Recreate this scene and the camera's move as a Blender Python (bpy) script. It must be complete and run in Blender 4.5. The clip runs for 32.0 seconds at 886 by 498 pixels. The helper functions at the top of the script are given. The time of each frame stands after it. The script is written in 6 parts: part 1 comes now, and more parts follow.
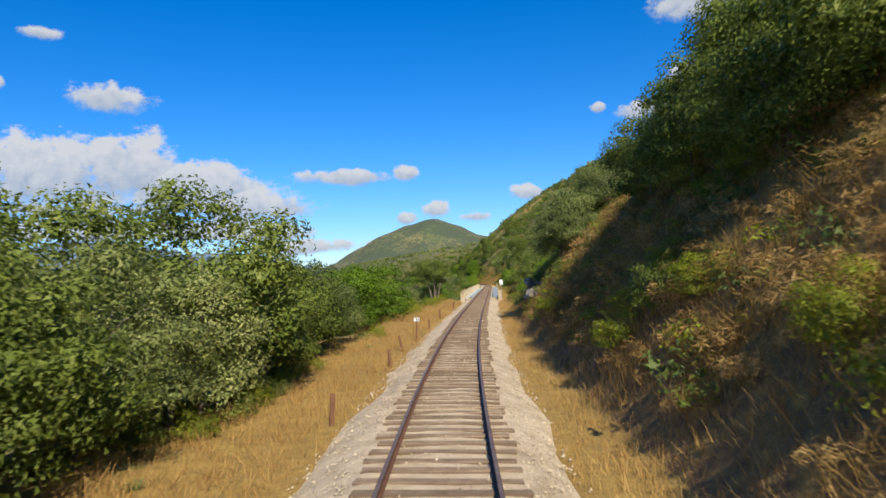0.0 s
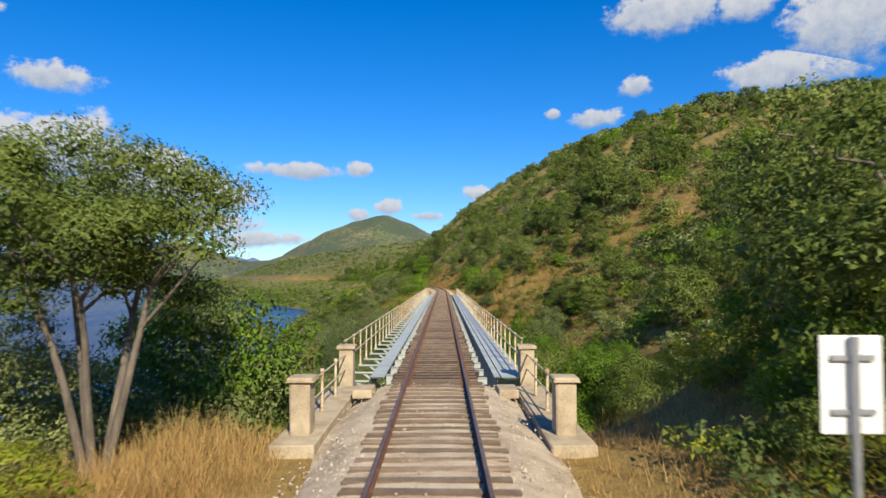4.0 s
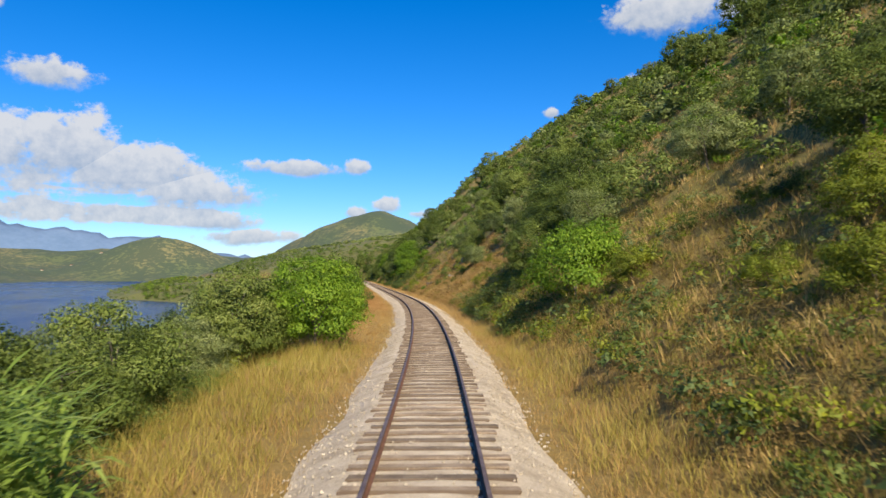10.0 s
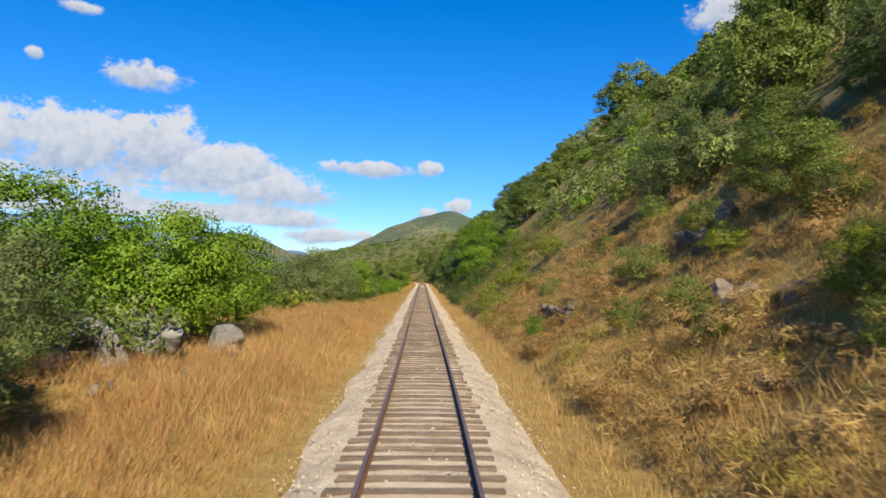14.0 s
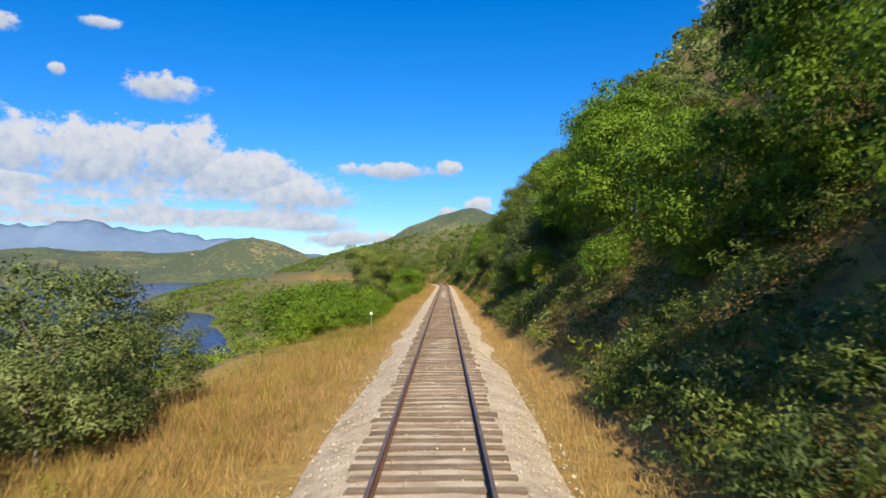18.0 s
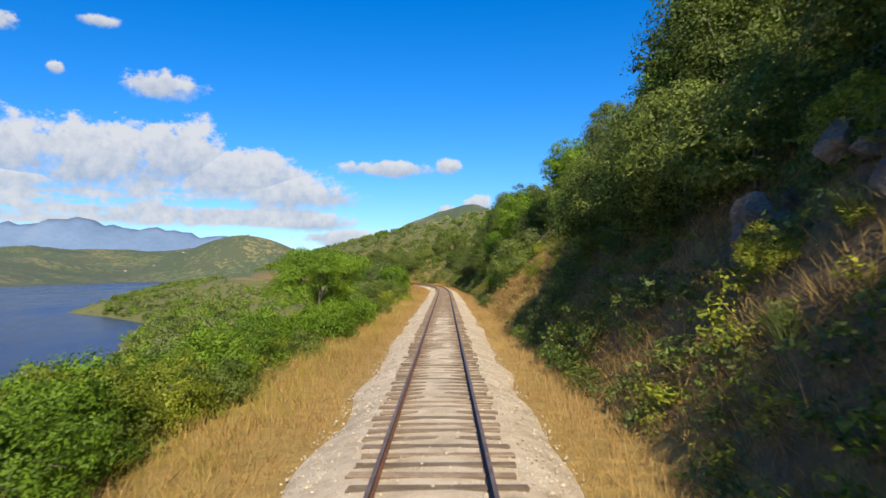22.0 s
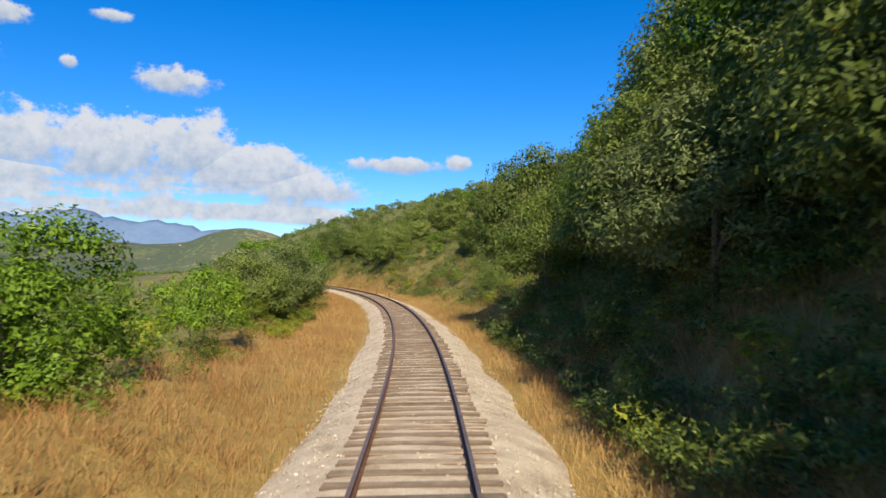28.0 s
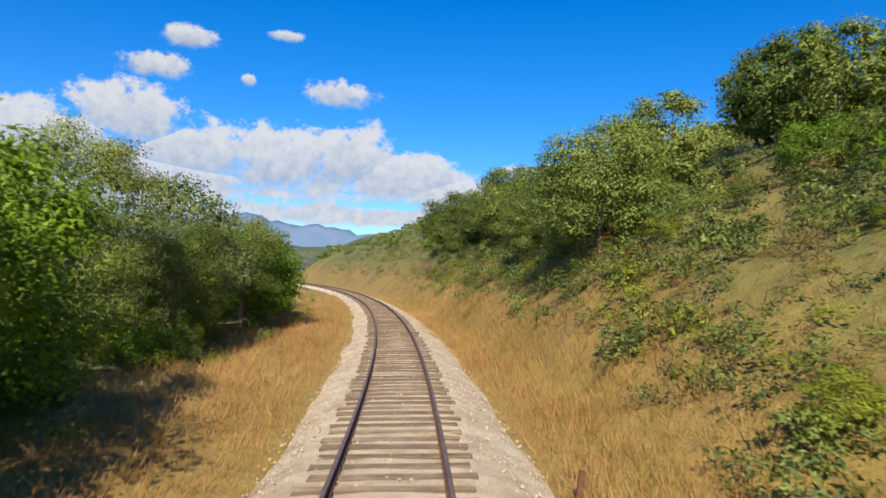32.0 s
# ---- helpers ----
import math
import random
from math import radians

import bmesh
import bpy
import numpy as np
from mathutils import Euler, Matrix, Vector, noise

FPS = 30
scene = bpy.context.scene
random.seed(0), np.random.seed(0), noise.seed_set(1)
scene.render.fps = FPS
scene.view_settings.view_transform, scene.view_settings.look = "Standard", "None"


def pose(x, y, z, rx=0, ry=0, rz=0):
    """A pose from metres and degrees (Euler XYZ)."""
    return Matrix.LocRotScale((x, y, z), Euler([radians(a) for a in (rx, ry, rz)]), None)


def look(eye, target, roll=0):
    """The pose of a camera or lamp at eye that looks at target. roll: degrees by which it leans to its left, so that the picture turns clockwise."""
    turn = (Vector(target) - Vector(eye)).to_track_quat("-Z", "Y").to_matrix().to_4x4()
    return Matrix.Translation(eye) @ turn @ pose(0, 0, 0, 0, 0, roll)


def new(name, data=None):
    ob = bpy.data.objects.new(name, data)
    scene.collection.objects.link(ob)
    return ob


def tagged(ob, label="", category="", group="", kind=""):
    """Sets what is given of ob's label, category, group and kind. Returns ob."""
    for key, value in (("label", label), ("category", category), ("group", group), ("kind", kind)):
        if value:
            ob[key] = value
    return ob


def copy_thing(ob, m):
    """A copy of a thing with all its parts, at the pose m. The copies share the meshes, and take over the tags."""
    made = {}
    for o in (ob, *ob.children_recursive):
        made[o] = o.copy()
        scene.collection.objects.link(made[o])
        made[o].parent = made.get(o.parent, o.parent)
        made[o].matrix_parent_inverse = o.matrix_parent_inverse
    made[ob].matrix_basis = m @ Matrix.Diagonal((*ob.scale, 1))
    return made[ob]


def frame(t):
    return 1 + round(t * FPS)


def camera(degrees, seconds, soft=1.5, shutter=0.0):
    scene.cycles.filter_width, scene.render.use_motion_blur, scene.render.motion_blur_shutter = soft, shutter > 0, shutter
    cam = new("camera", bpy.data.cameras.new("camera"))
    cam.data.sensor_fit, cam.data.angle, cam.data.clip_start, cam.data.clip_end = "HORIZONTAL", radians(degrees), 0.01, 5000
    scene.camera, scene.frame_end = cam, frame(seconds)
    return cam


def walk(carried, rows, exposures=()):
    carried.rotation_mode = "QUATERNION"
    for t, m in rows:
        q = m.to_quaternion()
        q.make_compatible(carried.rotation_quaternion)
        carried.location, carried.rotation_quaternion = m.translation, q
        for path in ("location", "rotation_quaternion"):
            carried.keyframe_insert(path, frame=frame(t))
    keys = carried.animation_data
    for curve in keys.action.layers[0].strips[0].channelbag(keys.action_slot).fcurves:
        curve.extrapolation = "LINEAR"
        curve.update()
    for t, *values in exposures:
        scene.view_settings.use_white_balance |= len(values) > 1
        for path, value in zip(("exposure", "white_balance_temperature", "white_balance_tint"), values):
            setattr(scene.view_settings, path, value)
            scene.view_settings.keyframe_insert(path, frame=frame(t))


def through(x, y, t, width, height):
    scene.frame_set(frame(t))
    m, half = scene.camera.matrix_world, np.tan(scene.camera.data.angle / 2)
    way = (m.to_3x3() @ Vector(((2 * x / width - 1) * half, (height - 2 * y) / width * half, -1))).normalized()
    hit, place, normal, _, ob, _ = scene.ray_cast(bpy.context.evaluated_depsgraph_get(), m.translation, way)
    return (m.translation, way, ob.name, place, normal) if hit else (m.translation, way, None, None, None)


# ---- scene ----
# ---- camera and its ride ----
SPEED = 21.6          # metres a second along the line
EYE = 2.94            # eye above the rail tops
SIDE = 0.20           # eye to the right of the track's centre line
# alignment of the line: chainage in metres, heading in degrees to the left of +y
ALIGN = [(-120, 9.0), (-40, 5.6), (0, 3.9), (11, 2.8), (22, 1.8), (32, 1.1), (43, 0.55), (54, 0.2), (65, 0.0),
         (195, -0.1), (218, -0.15), (227, 0.1), (238, 0.7), (248, 1.5), (259, 2.4), (270, 3.4), (281, 4.4),
         (292, 5.4), (302, 6.25), (313, 6.9), (324, 7.3), (335, 7.5), (540, 7.3), (575, 7.4), (594, 8.0), (605, 8.7),
         (616, 9.6), (626, 10.9), (637, 12.5), (648, 14.2), (659, 16.0), (670, 18.0), (681, 20.0), (691, 22.0), (740, 28.3), (790, 34.5), (832, 39.5), (900, 46.0)]
# banking of the track: chainage, lean to the left in degrees
BANK = [(-120, -2.3), (0, -2.2), (22, -1.7), (43, -0.8), (65, 0.0), (216, 0.0), (238, 0.9), (259, 1.8), (281, 2.0),
        (302, 1.8), (324, 0.9), (335, 0.3), (590, 0.0), (605, 0.5), (626, 1.2), (648, 1.8), (670, 2.0), (900, 2.0)]
S0, S1, STEP = -120.0, 900.0, 0.5
S_GRID = np.arange(S0, S1 + STEP / 2, STEP)
H_GRID = np.radians(np.interp(S_GRID, *zip(*ALIGN)))
H_GRID = np.convolve(np.pad(H_GRID, 12, mode="edge"), np.ones(25) / 25, "valid")
X_GRID = np.concatenate([[0], np.cumsum(-np.sin((H_GRID[1:] + H_GRID[:-1]) / 2) * STEP)])
Y_GRID = np.concatenate([[0], np.cumsum(np.cos((H_GRID[1:] + H_GRID[:-1]) / 2) * STEP)])
zero = int(round(-S0 / STEP))
X_GRID, Y_GRID = X_GRID - X_GRID[zero], Y_GRID - Y_GRID[zero]


def line(s):
    """Centre of the track at chainage s: x, y, heading and lean, in metres and radians."""
    return (np.interp(s, S_GRID, X_GRID), np.interp(s, S_GRID, Y_GRID), np.interp(s, S_GRID, H_GRID),
            np.radians(np.interp(s, *zip(*BANK))))


def place(s, d, z):
    """Points at chainage s, d metres right of the centre line and z above the rails, banked with the track."""
    x, y, h, b = line(s)
    across, up = d * np.cos(b) - z * np.sin(b), d * np.sin(b) + z * np.cos(b)
    return np.stack(np.broadcast_arrays(x + across * np.cos(h), y + across * np.sin(h), up), -1)


# seconds, yaw to the left, pitch up, lean to the left, in degrees
TURNS = [
    (0, 4.11, 2.54, -2.28), (0.5, 3.03, 2.49, -2.03), (1, 2.04, 2.46, -1.68), (1.5, 1.25, 2.41, -1.28), (2, 0.69, 2.35, -0.88),
    (2.5, 0.30, 2.35, -0.51), (3, 0.06, 2.38, -0.22), (3.5, -0.03, 2.40, -0.07), (4, -0.05, 2.41, -0.03), (4.5, -0.06, 2.41, -0.04),
    (5, -0.07, 2.41, -0.06), (5.5, -0.06, 2.39, -0.05), (6, -0.02, 2.35, -0.02), (6.5, -0.01, 2.32, -0.02), (7, -0.05, 2.32, -0.05),
    (7.5, -0.09, 2.31, -0.05), (8, -0.12, 2.29, -0.07), (8.5, -0.14, 2.24, -0.10), (9, -0.16, 2.19, -0.11), (9.5, -0.22, 2.20, -0.02),
    (10, -0.23, 2.26, 0.20), (10.5, -0.03, 2.28, 0.57), (11, 0.43, 2.27, 0.99), (11.5, 1.09, 2.28, 1.38), (12, 1.92, 2.34, 1.74),
    (12.5, 2.86, 2.41, 1.95), (13, 3.85, 2.45, 2.00), (13.5, 4.82, 2.42, 1.95), (14, 5.74, 2.35, 1.77), (14.5, 6.50, 2.31, 1.41),
    (15, 7.02, 2.29, 0.96), (15.5, 7.31, 2.29, 0.56), (16, 7.42, 2.28, 0.36), (16.5, 7.46, 2.28, 0.27), (17, 7.49, 2.27, 0.17),
    (17.5, 7.53, 2.27, 0.06), (18, 7.55, 2.26, -0.07), (18.5, 7.57, 2.25, -0.17), (19, 7.58, 2.21, -0.22), (19.5, 7.58, 2.14, -0.24),
    (20, 7.57, 2.06, -0.22), (20.5, 7.57, 1.98, -0.16), (21, 7.60, 1.97, -0.10), (21.5, 7.58, 2.03, -0.12), (22, 7.52, 2.10, -0.22),
    (22.5, 7.50, 2.12, -0.36), (23, 7.49, 2.11, -0.51), (23.5, 7.44, 2.08, -0.64), (24, 7.39, 2.05, -0.69), (24.5, 7.36, 2.02, -0.65),
    (25, 7.29, 1.99, -0.51), (25.5, 7.27, 1.97, -0.33), (26, 7.33, 1.95, -0.20), (26.5, 7.42, 1.92, -0.10), (27, 7.51, 1.89, -0.01),
    (27.5, 7.74, 1.87, 0.16), (28, 8.26, 1.86, 0.47), (28.5, 9.08, 1.86, 0.85), (29, 10.20, 1.85, 1.20), (29.5, 11.63, 1.86, 1.50),
    (30, 13.25, 1.87, 1.75), (30.5, 15.02, 1.86, 1.92), (31, 16.91, 1.86, 2.02), (31.5, 18.89, 1.96, 2.05), (32, 20.91, 2.21, 2.01),
]


def eye_pose(t, yaw, pitch, lean):
    e = Vector(place(SPEED * t, SIDE + np.interp(SPEED * t, (590, 640, 690), (0, 0.2, 0.26)), EYE))   # the nose swings out in the last bend
    return Matrix.Translation(e) @ pose(0, 0, 0, 0, 0, yaw) @ pose(0, 0, 0, 90 + pitch) @ pose(0, 0, 0, 0, 0, lean)


cam = camera(66.3, 32.0, soft=1.5, shutter=0.1)
walk(cam, [(t, eye_pose(t, a, b, c)) for t, a, b, c in TURNS], [(0, 0.58), (9, 0.58), (10.5, 0.7), (32, 0.7)])

# ---- world, sun ----
SUN_FROM = (0.30, -0.954)      # horizontal direction towards the sun: behind the train, to its right
SUN_UP = 36.0
world = bpy.data.worlds.new("sky")
scene.world = world
world.use_nodes = True


class Nodes:
    """Short hand for building node trees."""

    def __init__(self, tree):
        self.tree = tree
        tree.nodes.clear()

    def add(self, kind, *values, **props):
        node = self.tree.nodes.new(kind)
        for key, value in props.items():
            if key == "operation":
                node.operation = value
            elif key == "blend_type":
                node.blend_type = value
            elif key == "data_type":
                node.data_type = value
            elif key == "sky_type":
                node.sky_type = value
            elif key == "noise_dimensions":
                node.noise_dimensions = value
            elif key == "use_clamp":
                node.use_clamp = value
        for socket, value in zip(node.inputs, values):
            self.put(socket, value)
        return node

    def put(self, socket, value):
        if value is None:
            return
        if isinstance(value, bpy.types.NodeSocket):
            self.tree.links.new(value, socket)
        else:
            socket.default_value = value

    def math(self, op, a, b=None, c=None):
        return self.add("ShaderNodeMath", a, b, c, operation=op).outputs[0]

    def noise(self, vector, scale, detail=4.0, rough=0.6):
        n = self.add("ShaderNodeTexNoise")
        self.put(n.inputs["Vector"], vector)
        n.inputs["Scale"].default_value, n.inputs["Detail"].default_value, n.inputs["Roughness"].default_value = scale, detail, rough
        return n.outputs["Fac"]

    def ramp(self, fac, *stops):
        r = self.add("ShaderNodeValToRGB", fac)
        while len(r.color_ramp.elements) < len(stops):
            r.color_ramp.elements.new(0.5)
        for e, (at, colour) in zip(r.color_ramp.elements, stops):
            e.position, e.color = at, (*colour, 1)
        return r.outputs[0]

    def mix(self, fac, a, b, blend="MIX"):
        m = self.add("ShaderNodeMix", data_type="RGBA", blend_type=blend)
        self.put(m.inputs[0], fac)
        self.put(m.inputs[6], a if isinstance(a, bpy.types.NodeSocket) else (*a, 1))
        self.put(m.inputs[7], b if isinstance(b, bpy.types.NodeSocket) else (*b, 1))
        return m.outputs[2]


# clouds: azimuth right of +y, elevation, half width, half height, in degrees
BANK_CLOUDS = [(-34.5, 8.6, 6.4, 3.0), (-29.3, 9.0, 4.6, 2.9), (-24.8, 7.7, 5.8, 2.4), (-20.4, 6.3, 5.2, 1.9), (-40.5, 8.8, 6.4, 2.6),
               (-46.0, 11.0, 4.6, 2.8), (-51.5, 8.8, 7.0, 2.8), (-57.0, 8.0, 7.0, 2.6), (-18.2, 4.2, 3.4, 1.0), (-44.0, 6.8, 8.0, 1.8), (-14.8, 3.0, 4.5, 0.8)]
SMALL_CLOUDS = [(-30.2, 14.3, 2.9, 1.25), (-44.4, 15.2, 3.0, 1.1), (-42.2, 17.6, 2.2, 0.9), (-34.6, 18.6, 1.6, 0.55), (-37.5, 15.0, 0.6, 0.5),
                (-12.3, 8.7, 3.9, 0.75), (-7.1, 8.9, 1.05, 0.75), (-4.5, 5.8, 1.3, 0.8), (-7.0, 5.2, 1.0, 0.6), (-1.2, 5.1, 1.4, 0.5),
                (3.1, 6.9, 1.4, 0.7), (9.4, 13.4, 0.7, 0.5), (12.9, 12.9, 2.0, 0.9), (16.0, 15.2, 1.5, 0.9), (18.4, 20.4, 4.2, 1.9),
                (24.4, 20.2, 2.2, 1.2), (31.5, 18.0, 4.5, 3.2), (27.0, 15.0, 4.6, 1.7)]


def build_sky():
    n = Nodes(world.node_tree)
    sky = n.add("ShaderNodeTexSky", sky_type="NISHITA")
    sky.sun_disc, sky.sun_elevation = False, radians(SUN_UP)
    sky.sun_rotation = math.atan2(SUN_FROM[0], SUN_FROM[1])
    sky.air_density, sky.dust_density, sky.ozone_density, sky.altitude = 1.0, 0.3, 4.0, 200
    hue = n.add("ShaderNodeHueSaturation", 0.5, 1.26, 1.0, 1.0)
    n.put(hue.inputs["Color"], n.mix(1.0, sky.outputs[0], (0.9, 1.02, 1.28), "MULTIPLY"))
    ray = n.add("ShaderNodeTexCoord").outputs["Generated"]
    sep = n.add("ShaderNodeSeparateXYZ", ray)
    wob = n.noise(n.add("ShaderNodeVectorMath", ray, (1.0, 1.0, 1.8), operation="MULTIPLY").outputs[0], 20, 5, 0.62)
    wob2 = n.noise(ray, 60, 4, 0.6)
    az = n.math("MULTIPLY", n.math("ARCTAN2", sep.outputs[0], sep.outputs[1]), 57.2958)
    el = n.math("MULTIPLY", n.math("ARCSINE", sep.outputs[2]), 57.2958)
    dens, lift = None, None
    for a, e, w, h in BANK_CLOUDS + SMALL_CLOUDS:
        p = n.math("MULTIPLY_ADD", az, 1 / w, -a / w)
        q = n.math("MULTIPLY_ADD", el, 1 / h, -e / h)
        low = n.math("MULTIPLY", n.math("MINIMUM", q, 0.0), 0.7)
        r = n.math("SQRT", n.math("ADD", n.math("MULTIPLY", p, p), n.math("ADD", n.math("MULTIPLY", q, q), n.math("MULTIPLY", low, low))))
        one = n.math("SUBTRACT", 1.0, r)
        if dens is None:
            dens, lift = one, q
        else:
            more = n.math("GREATER_THAN", one, dens)
            lift = n.math("MULTIPLY_ADD", more, n.math("SUBTRACT", q, lift), lift)
            dens = n.math("MAXIMUM", one, dens)
    across = n.add("ShaderNodeCombineXYZ", n.math("MULTIPLY", az, 0.07), n.math("MULTIPLY", el, 0.62), 3.7).outputs[0]
    deck = n.math("MULTIPLY", n.add("ShaderNodeMapRange", el, 2.4, 4.2, 0.0, 1.0).outputs[0], n.add("ShaderNodeMapRange", el, 6.8, 9.2, 1.0, 0.0).outputs[0])
    deck = n.math("MULTIPLY", deck, n.add("ShaderNodeMapRange", az, -19.0, -13.0, 1.0, 0.0).outputs[0])
    deck = n.math("ADD", n.math("MULTIPLY_ADD", n.noise(across, 1.0, 4, 0.6), 2.4, -0.8), n.math("MULTIPLY_ADD", deck, 2.0, -2.0))
    lower = n.add("ShaderNodeMapRange", n.math("SUBTRACT", deck, dens), -0.5, 0.3, 0.0, 1.0).outputs[0]
    lift = n.math("MULTIPLY_ADD", lower, n.math("SUBTRACT", 0.2, lift), lift)
    dens = n.math("MAXIMUM", dens, deck)
    body = n.math("ADD", dens, n.math("ADD", n.math("MULTIPLY_ADD", wob, 1.7, -0.85), n.math("MULTIPLY_ADD", wob2, 0.8, -0.4)))
    body = n.math("ADD", body, n.math("MULTIPLY_ADD", n.noise(ray, 150, 3, 0.6), 0.28, -0.14))
    edge = n.add("ShaderNodeMapRange", lift, -0.5, 0.4, 0.85, 0.38).outputs[0]      # crisp tops, ragged soft undersides
    veil = n.add("ShaderNodeMapRange", n.math("DIVIDE", n.math("ADD", body, 0.16), edge), 0.0, 1.0, 0.0, 1.0)
    veil.interpolation_type = "SMOOTHSTEP"
    light = n.add("ShaderNodeMapRange", n.math("ADD", lift, n.math("MULTIPLY_ADD", wob2, 2.4, -1.2)), -0.9, 0.7, 0.0, 1.0)
    tone = n.mix(light.outputs[0], (2.75, 3.45, 4.6), (5.7, 5.8, 6.0))
    col = n.mix(n.math("MULTIPLY", veil.outputs[0], 0.94), hue.outputs[0], tone)
    back = n.add("ShaderNodeBackground", col, 0.08)
    n.tree.links.new(back.outputs[0], n.add("ShaderNodeOutputWorld").inputs[0])


build_sky()
sun = new("sun", bpy.data.lights.new("sun", "SUN"))
sun.data.energy, sun.data.angle, sun.data.color = 5.0, radians(0.6), (1.0, 0.89, 0.67)
up = math.tan(radians(SUN_UP)) * math.hypot(*SUN_FROM)
sun.matrix_world = look((SUN_FROM[0] * 100, SUN_FROM[1] * 100, up * 100), (0, 0, 0))


# ---- materials ----
def material(name, rough=0.9, metal=0.0):
    m = bpy.data.materials.new(name)
    m.use_nodes = True
    n = Nodes(m.node_tree)
    shader = n.add("ShaderNodeBsdfPrincipled")
    shader.inputs["Roughness"].default_value, shader.inputs["Metallic"].default_value = rough, metal
    n.tree.links.new(shader.outputs[0], n.add("ShaderNodeOutputMaterial").inputs[0])
    return m, n, shader


def grained(name, stops, scale, rough=0.9, metal=0.0, bump=0.3, fine=None, each=0.0, stretch=None, depth=0.02, side_tone=None):
    """A surface whose colour runs through the stops by two scales of noise, each piece a little lighter or darker."""
    m, n, shader = material(name, rough, metal)
    where = n.add("ShaderNodeNewGeometry").outputs["Position"]
    if stretch:
        where = n.add("ShaderNodeVectorMath", where, stretch, operation="MULTIPLY").outputs[0]
    big, small = n.noise(where, scale, 5, 0.6), n.noise(where, fine or scale * 9, 4, 0.65)
    fac = n.math("MULTIPLY_ADD", small, 0.5, n.math("MULTIPLY_ADD", big, 0.9, -0.2))
    colour = n.ramp(fac, *stops)
    if each:
        pick = n.math("ADD", n.add("ShaderNodeNewGeometry").outputs["Random Per Island"], n.add("ShaderNodeObjectInfo").outputs["Random"])
        pick = n.math("FRACT", pick)
        colour = n.mix(1.0, colour, n.ramp(pick, (0, (1 - each,) * 3), (1, (1.0 + 0 * each,) * 3)), "MULTIPLY")
    if side_tone:                                   # a darker tone mixed into the sides, none on the upper face
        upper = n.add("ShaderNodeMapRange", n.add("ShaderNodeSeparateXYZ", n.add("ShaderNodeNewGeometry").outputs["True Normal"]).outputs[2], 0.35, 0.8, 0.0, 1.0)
        colour = n.mix(upper.outputs[0], n.mix(0.85, colour, side_tone), colour)
    n.put(shader.inputs["Base Color"], colour)
    b = n.add("ShaderNodeBump")
    b.inputs["Strength"].default_value, b.inputs["Distance"].default_value = bump, depth
    n.put(b.inputs["Height"], small)
    n.tree.links.new(b.outputs[0], shader.inputs["Normal"])
    return m


def leafy(name, dark, mid, pale, through=0.3, rough=0.6):
    """Leaves: each one its own shade, some light shining through."""
    m = bpy.data.materials.new(name)
    m.use_nodes = True
    n = Nodes(m.node_tree)
    geo = n.add("ShaderNodeNewGeometry")
    patch, broad = n.noise(geo.outputs["Position"], 1.3, 3, 0.6), n.noise(geo.outputs["Position"], 0.13, 3, 0.6)
    pick = n.math("ADD", n.math("MULTIPLY", geo.outputs["Random Per Island"], 0.4),
                  n.math("ADD", n.math("MULTIPLY_ADD", patch, 0.7, -0.3), n.math("MULTIPLY_ADD", n.add("ShaderNodeObjectInfo").outputs["Random"], 0.3, -0.1)))
    pick = n.math("ADD", pick, n.math("MULTIPLY_ADD", broad, 0.8, -0.28))
    colour = n.ramp(pick, (0.05, dark), (0.5, mid), (0.95, pale))
    shader = n.add("ShaderNodeBsdfPrincipled", colour)
    shader.inputs["Roughness"].default_value = rough
    shader.inputs["Specular IOR Level"].default_value = 0.3
    thin = n.add("ShaderNodeBsdfTranslucent", colour)
    both = n.add("ShaderNodeMixShader", through, shader.outputs[0], thin.outputs[0])
    n.tree.links.new(both.outputs[0], n.add("ShaderNodeOutputMaterial").inputs[0])
    return m


OAK = leafy("oak_leaves", (0.034, 0.056, 0.01), (0.145, 0.195, 0.032), (0.36, 0.39, 0.105), 0.36)
OLIVE = leafy("grey_green_leaves", (0.06, 0.092, 0.026), (0.19, 0.23, 0.07), (0.46, 0.48, 0.2), 0.36)
BRIGHT = leafy("bright_leaves", (0.055, 0.105, 0.008), (0.165, 0.28, 0.018), (0.36, 0.46, 0.045), 0.4)
YELLOWISH = leafy("yellowish_leaves", (0.085, 0.11, 0.01), (0.23, 0.27, 0.022), (0.46, 0.45, 0.05), 0.38)
BROOM = leafy("broom_stems", (0.045, 0.07, 0.016), (0.105, 0.145, 0.038), (0.21, 0.245, 0.09), 0.25)
CANE = leafy("cane_leaves", (0.11, 0.18, 0.03), (0.26, 0.36, 0.06), (0.48, 0.53, 0.16), 0.42)
DRY = leafy("dry_grass", (0.3, 0.165, 0.058), (0.47, 0.31, 0.112), (0.68, 0.51, 0.22), 0.35, 0.8)
GOLD = leafy("yellowing_grass", (0.16, 0.135, 0.024), (0.34, 0.275, 0.055), (0.54, 0.44, 0.125), 0.3, 0.8)
BRACKEN = leafy("dry_bracken", (0.11, 0.07, 0.022), (0.27, 0.178, 0.058), (0.5, 0.365, 0.14), 0.3, 0.8)
RUSSET = leafy("russet_dry_grass", (0.3, 0.14, 0.05), (0.48, 0.27, 0.105), (0.66, 0.44, 0.2), 0.35, 0.8)
BARK = grained("bark", [(0.2, (0.06, 0.05, 0.04)), (0.6, (0.17, 0.14, 0.11)), (0.9, (0.3, 0.26, 0.21))], 6, 0.95, bump=0.7, stretch=(1, 1, 0.25))
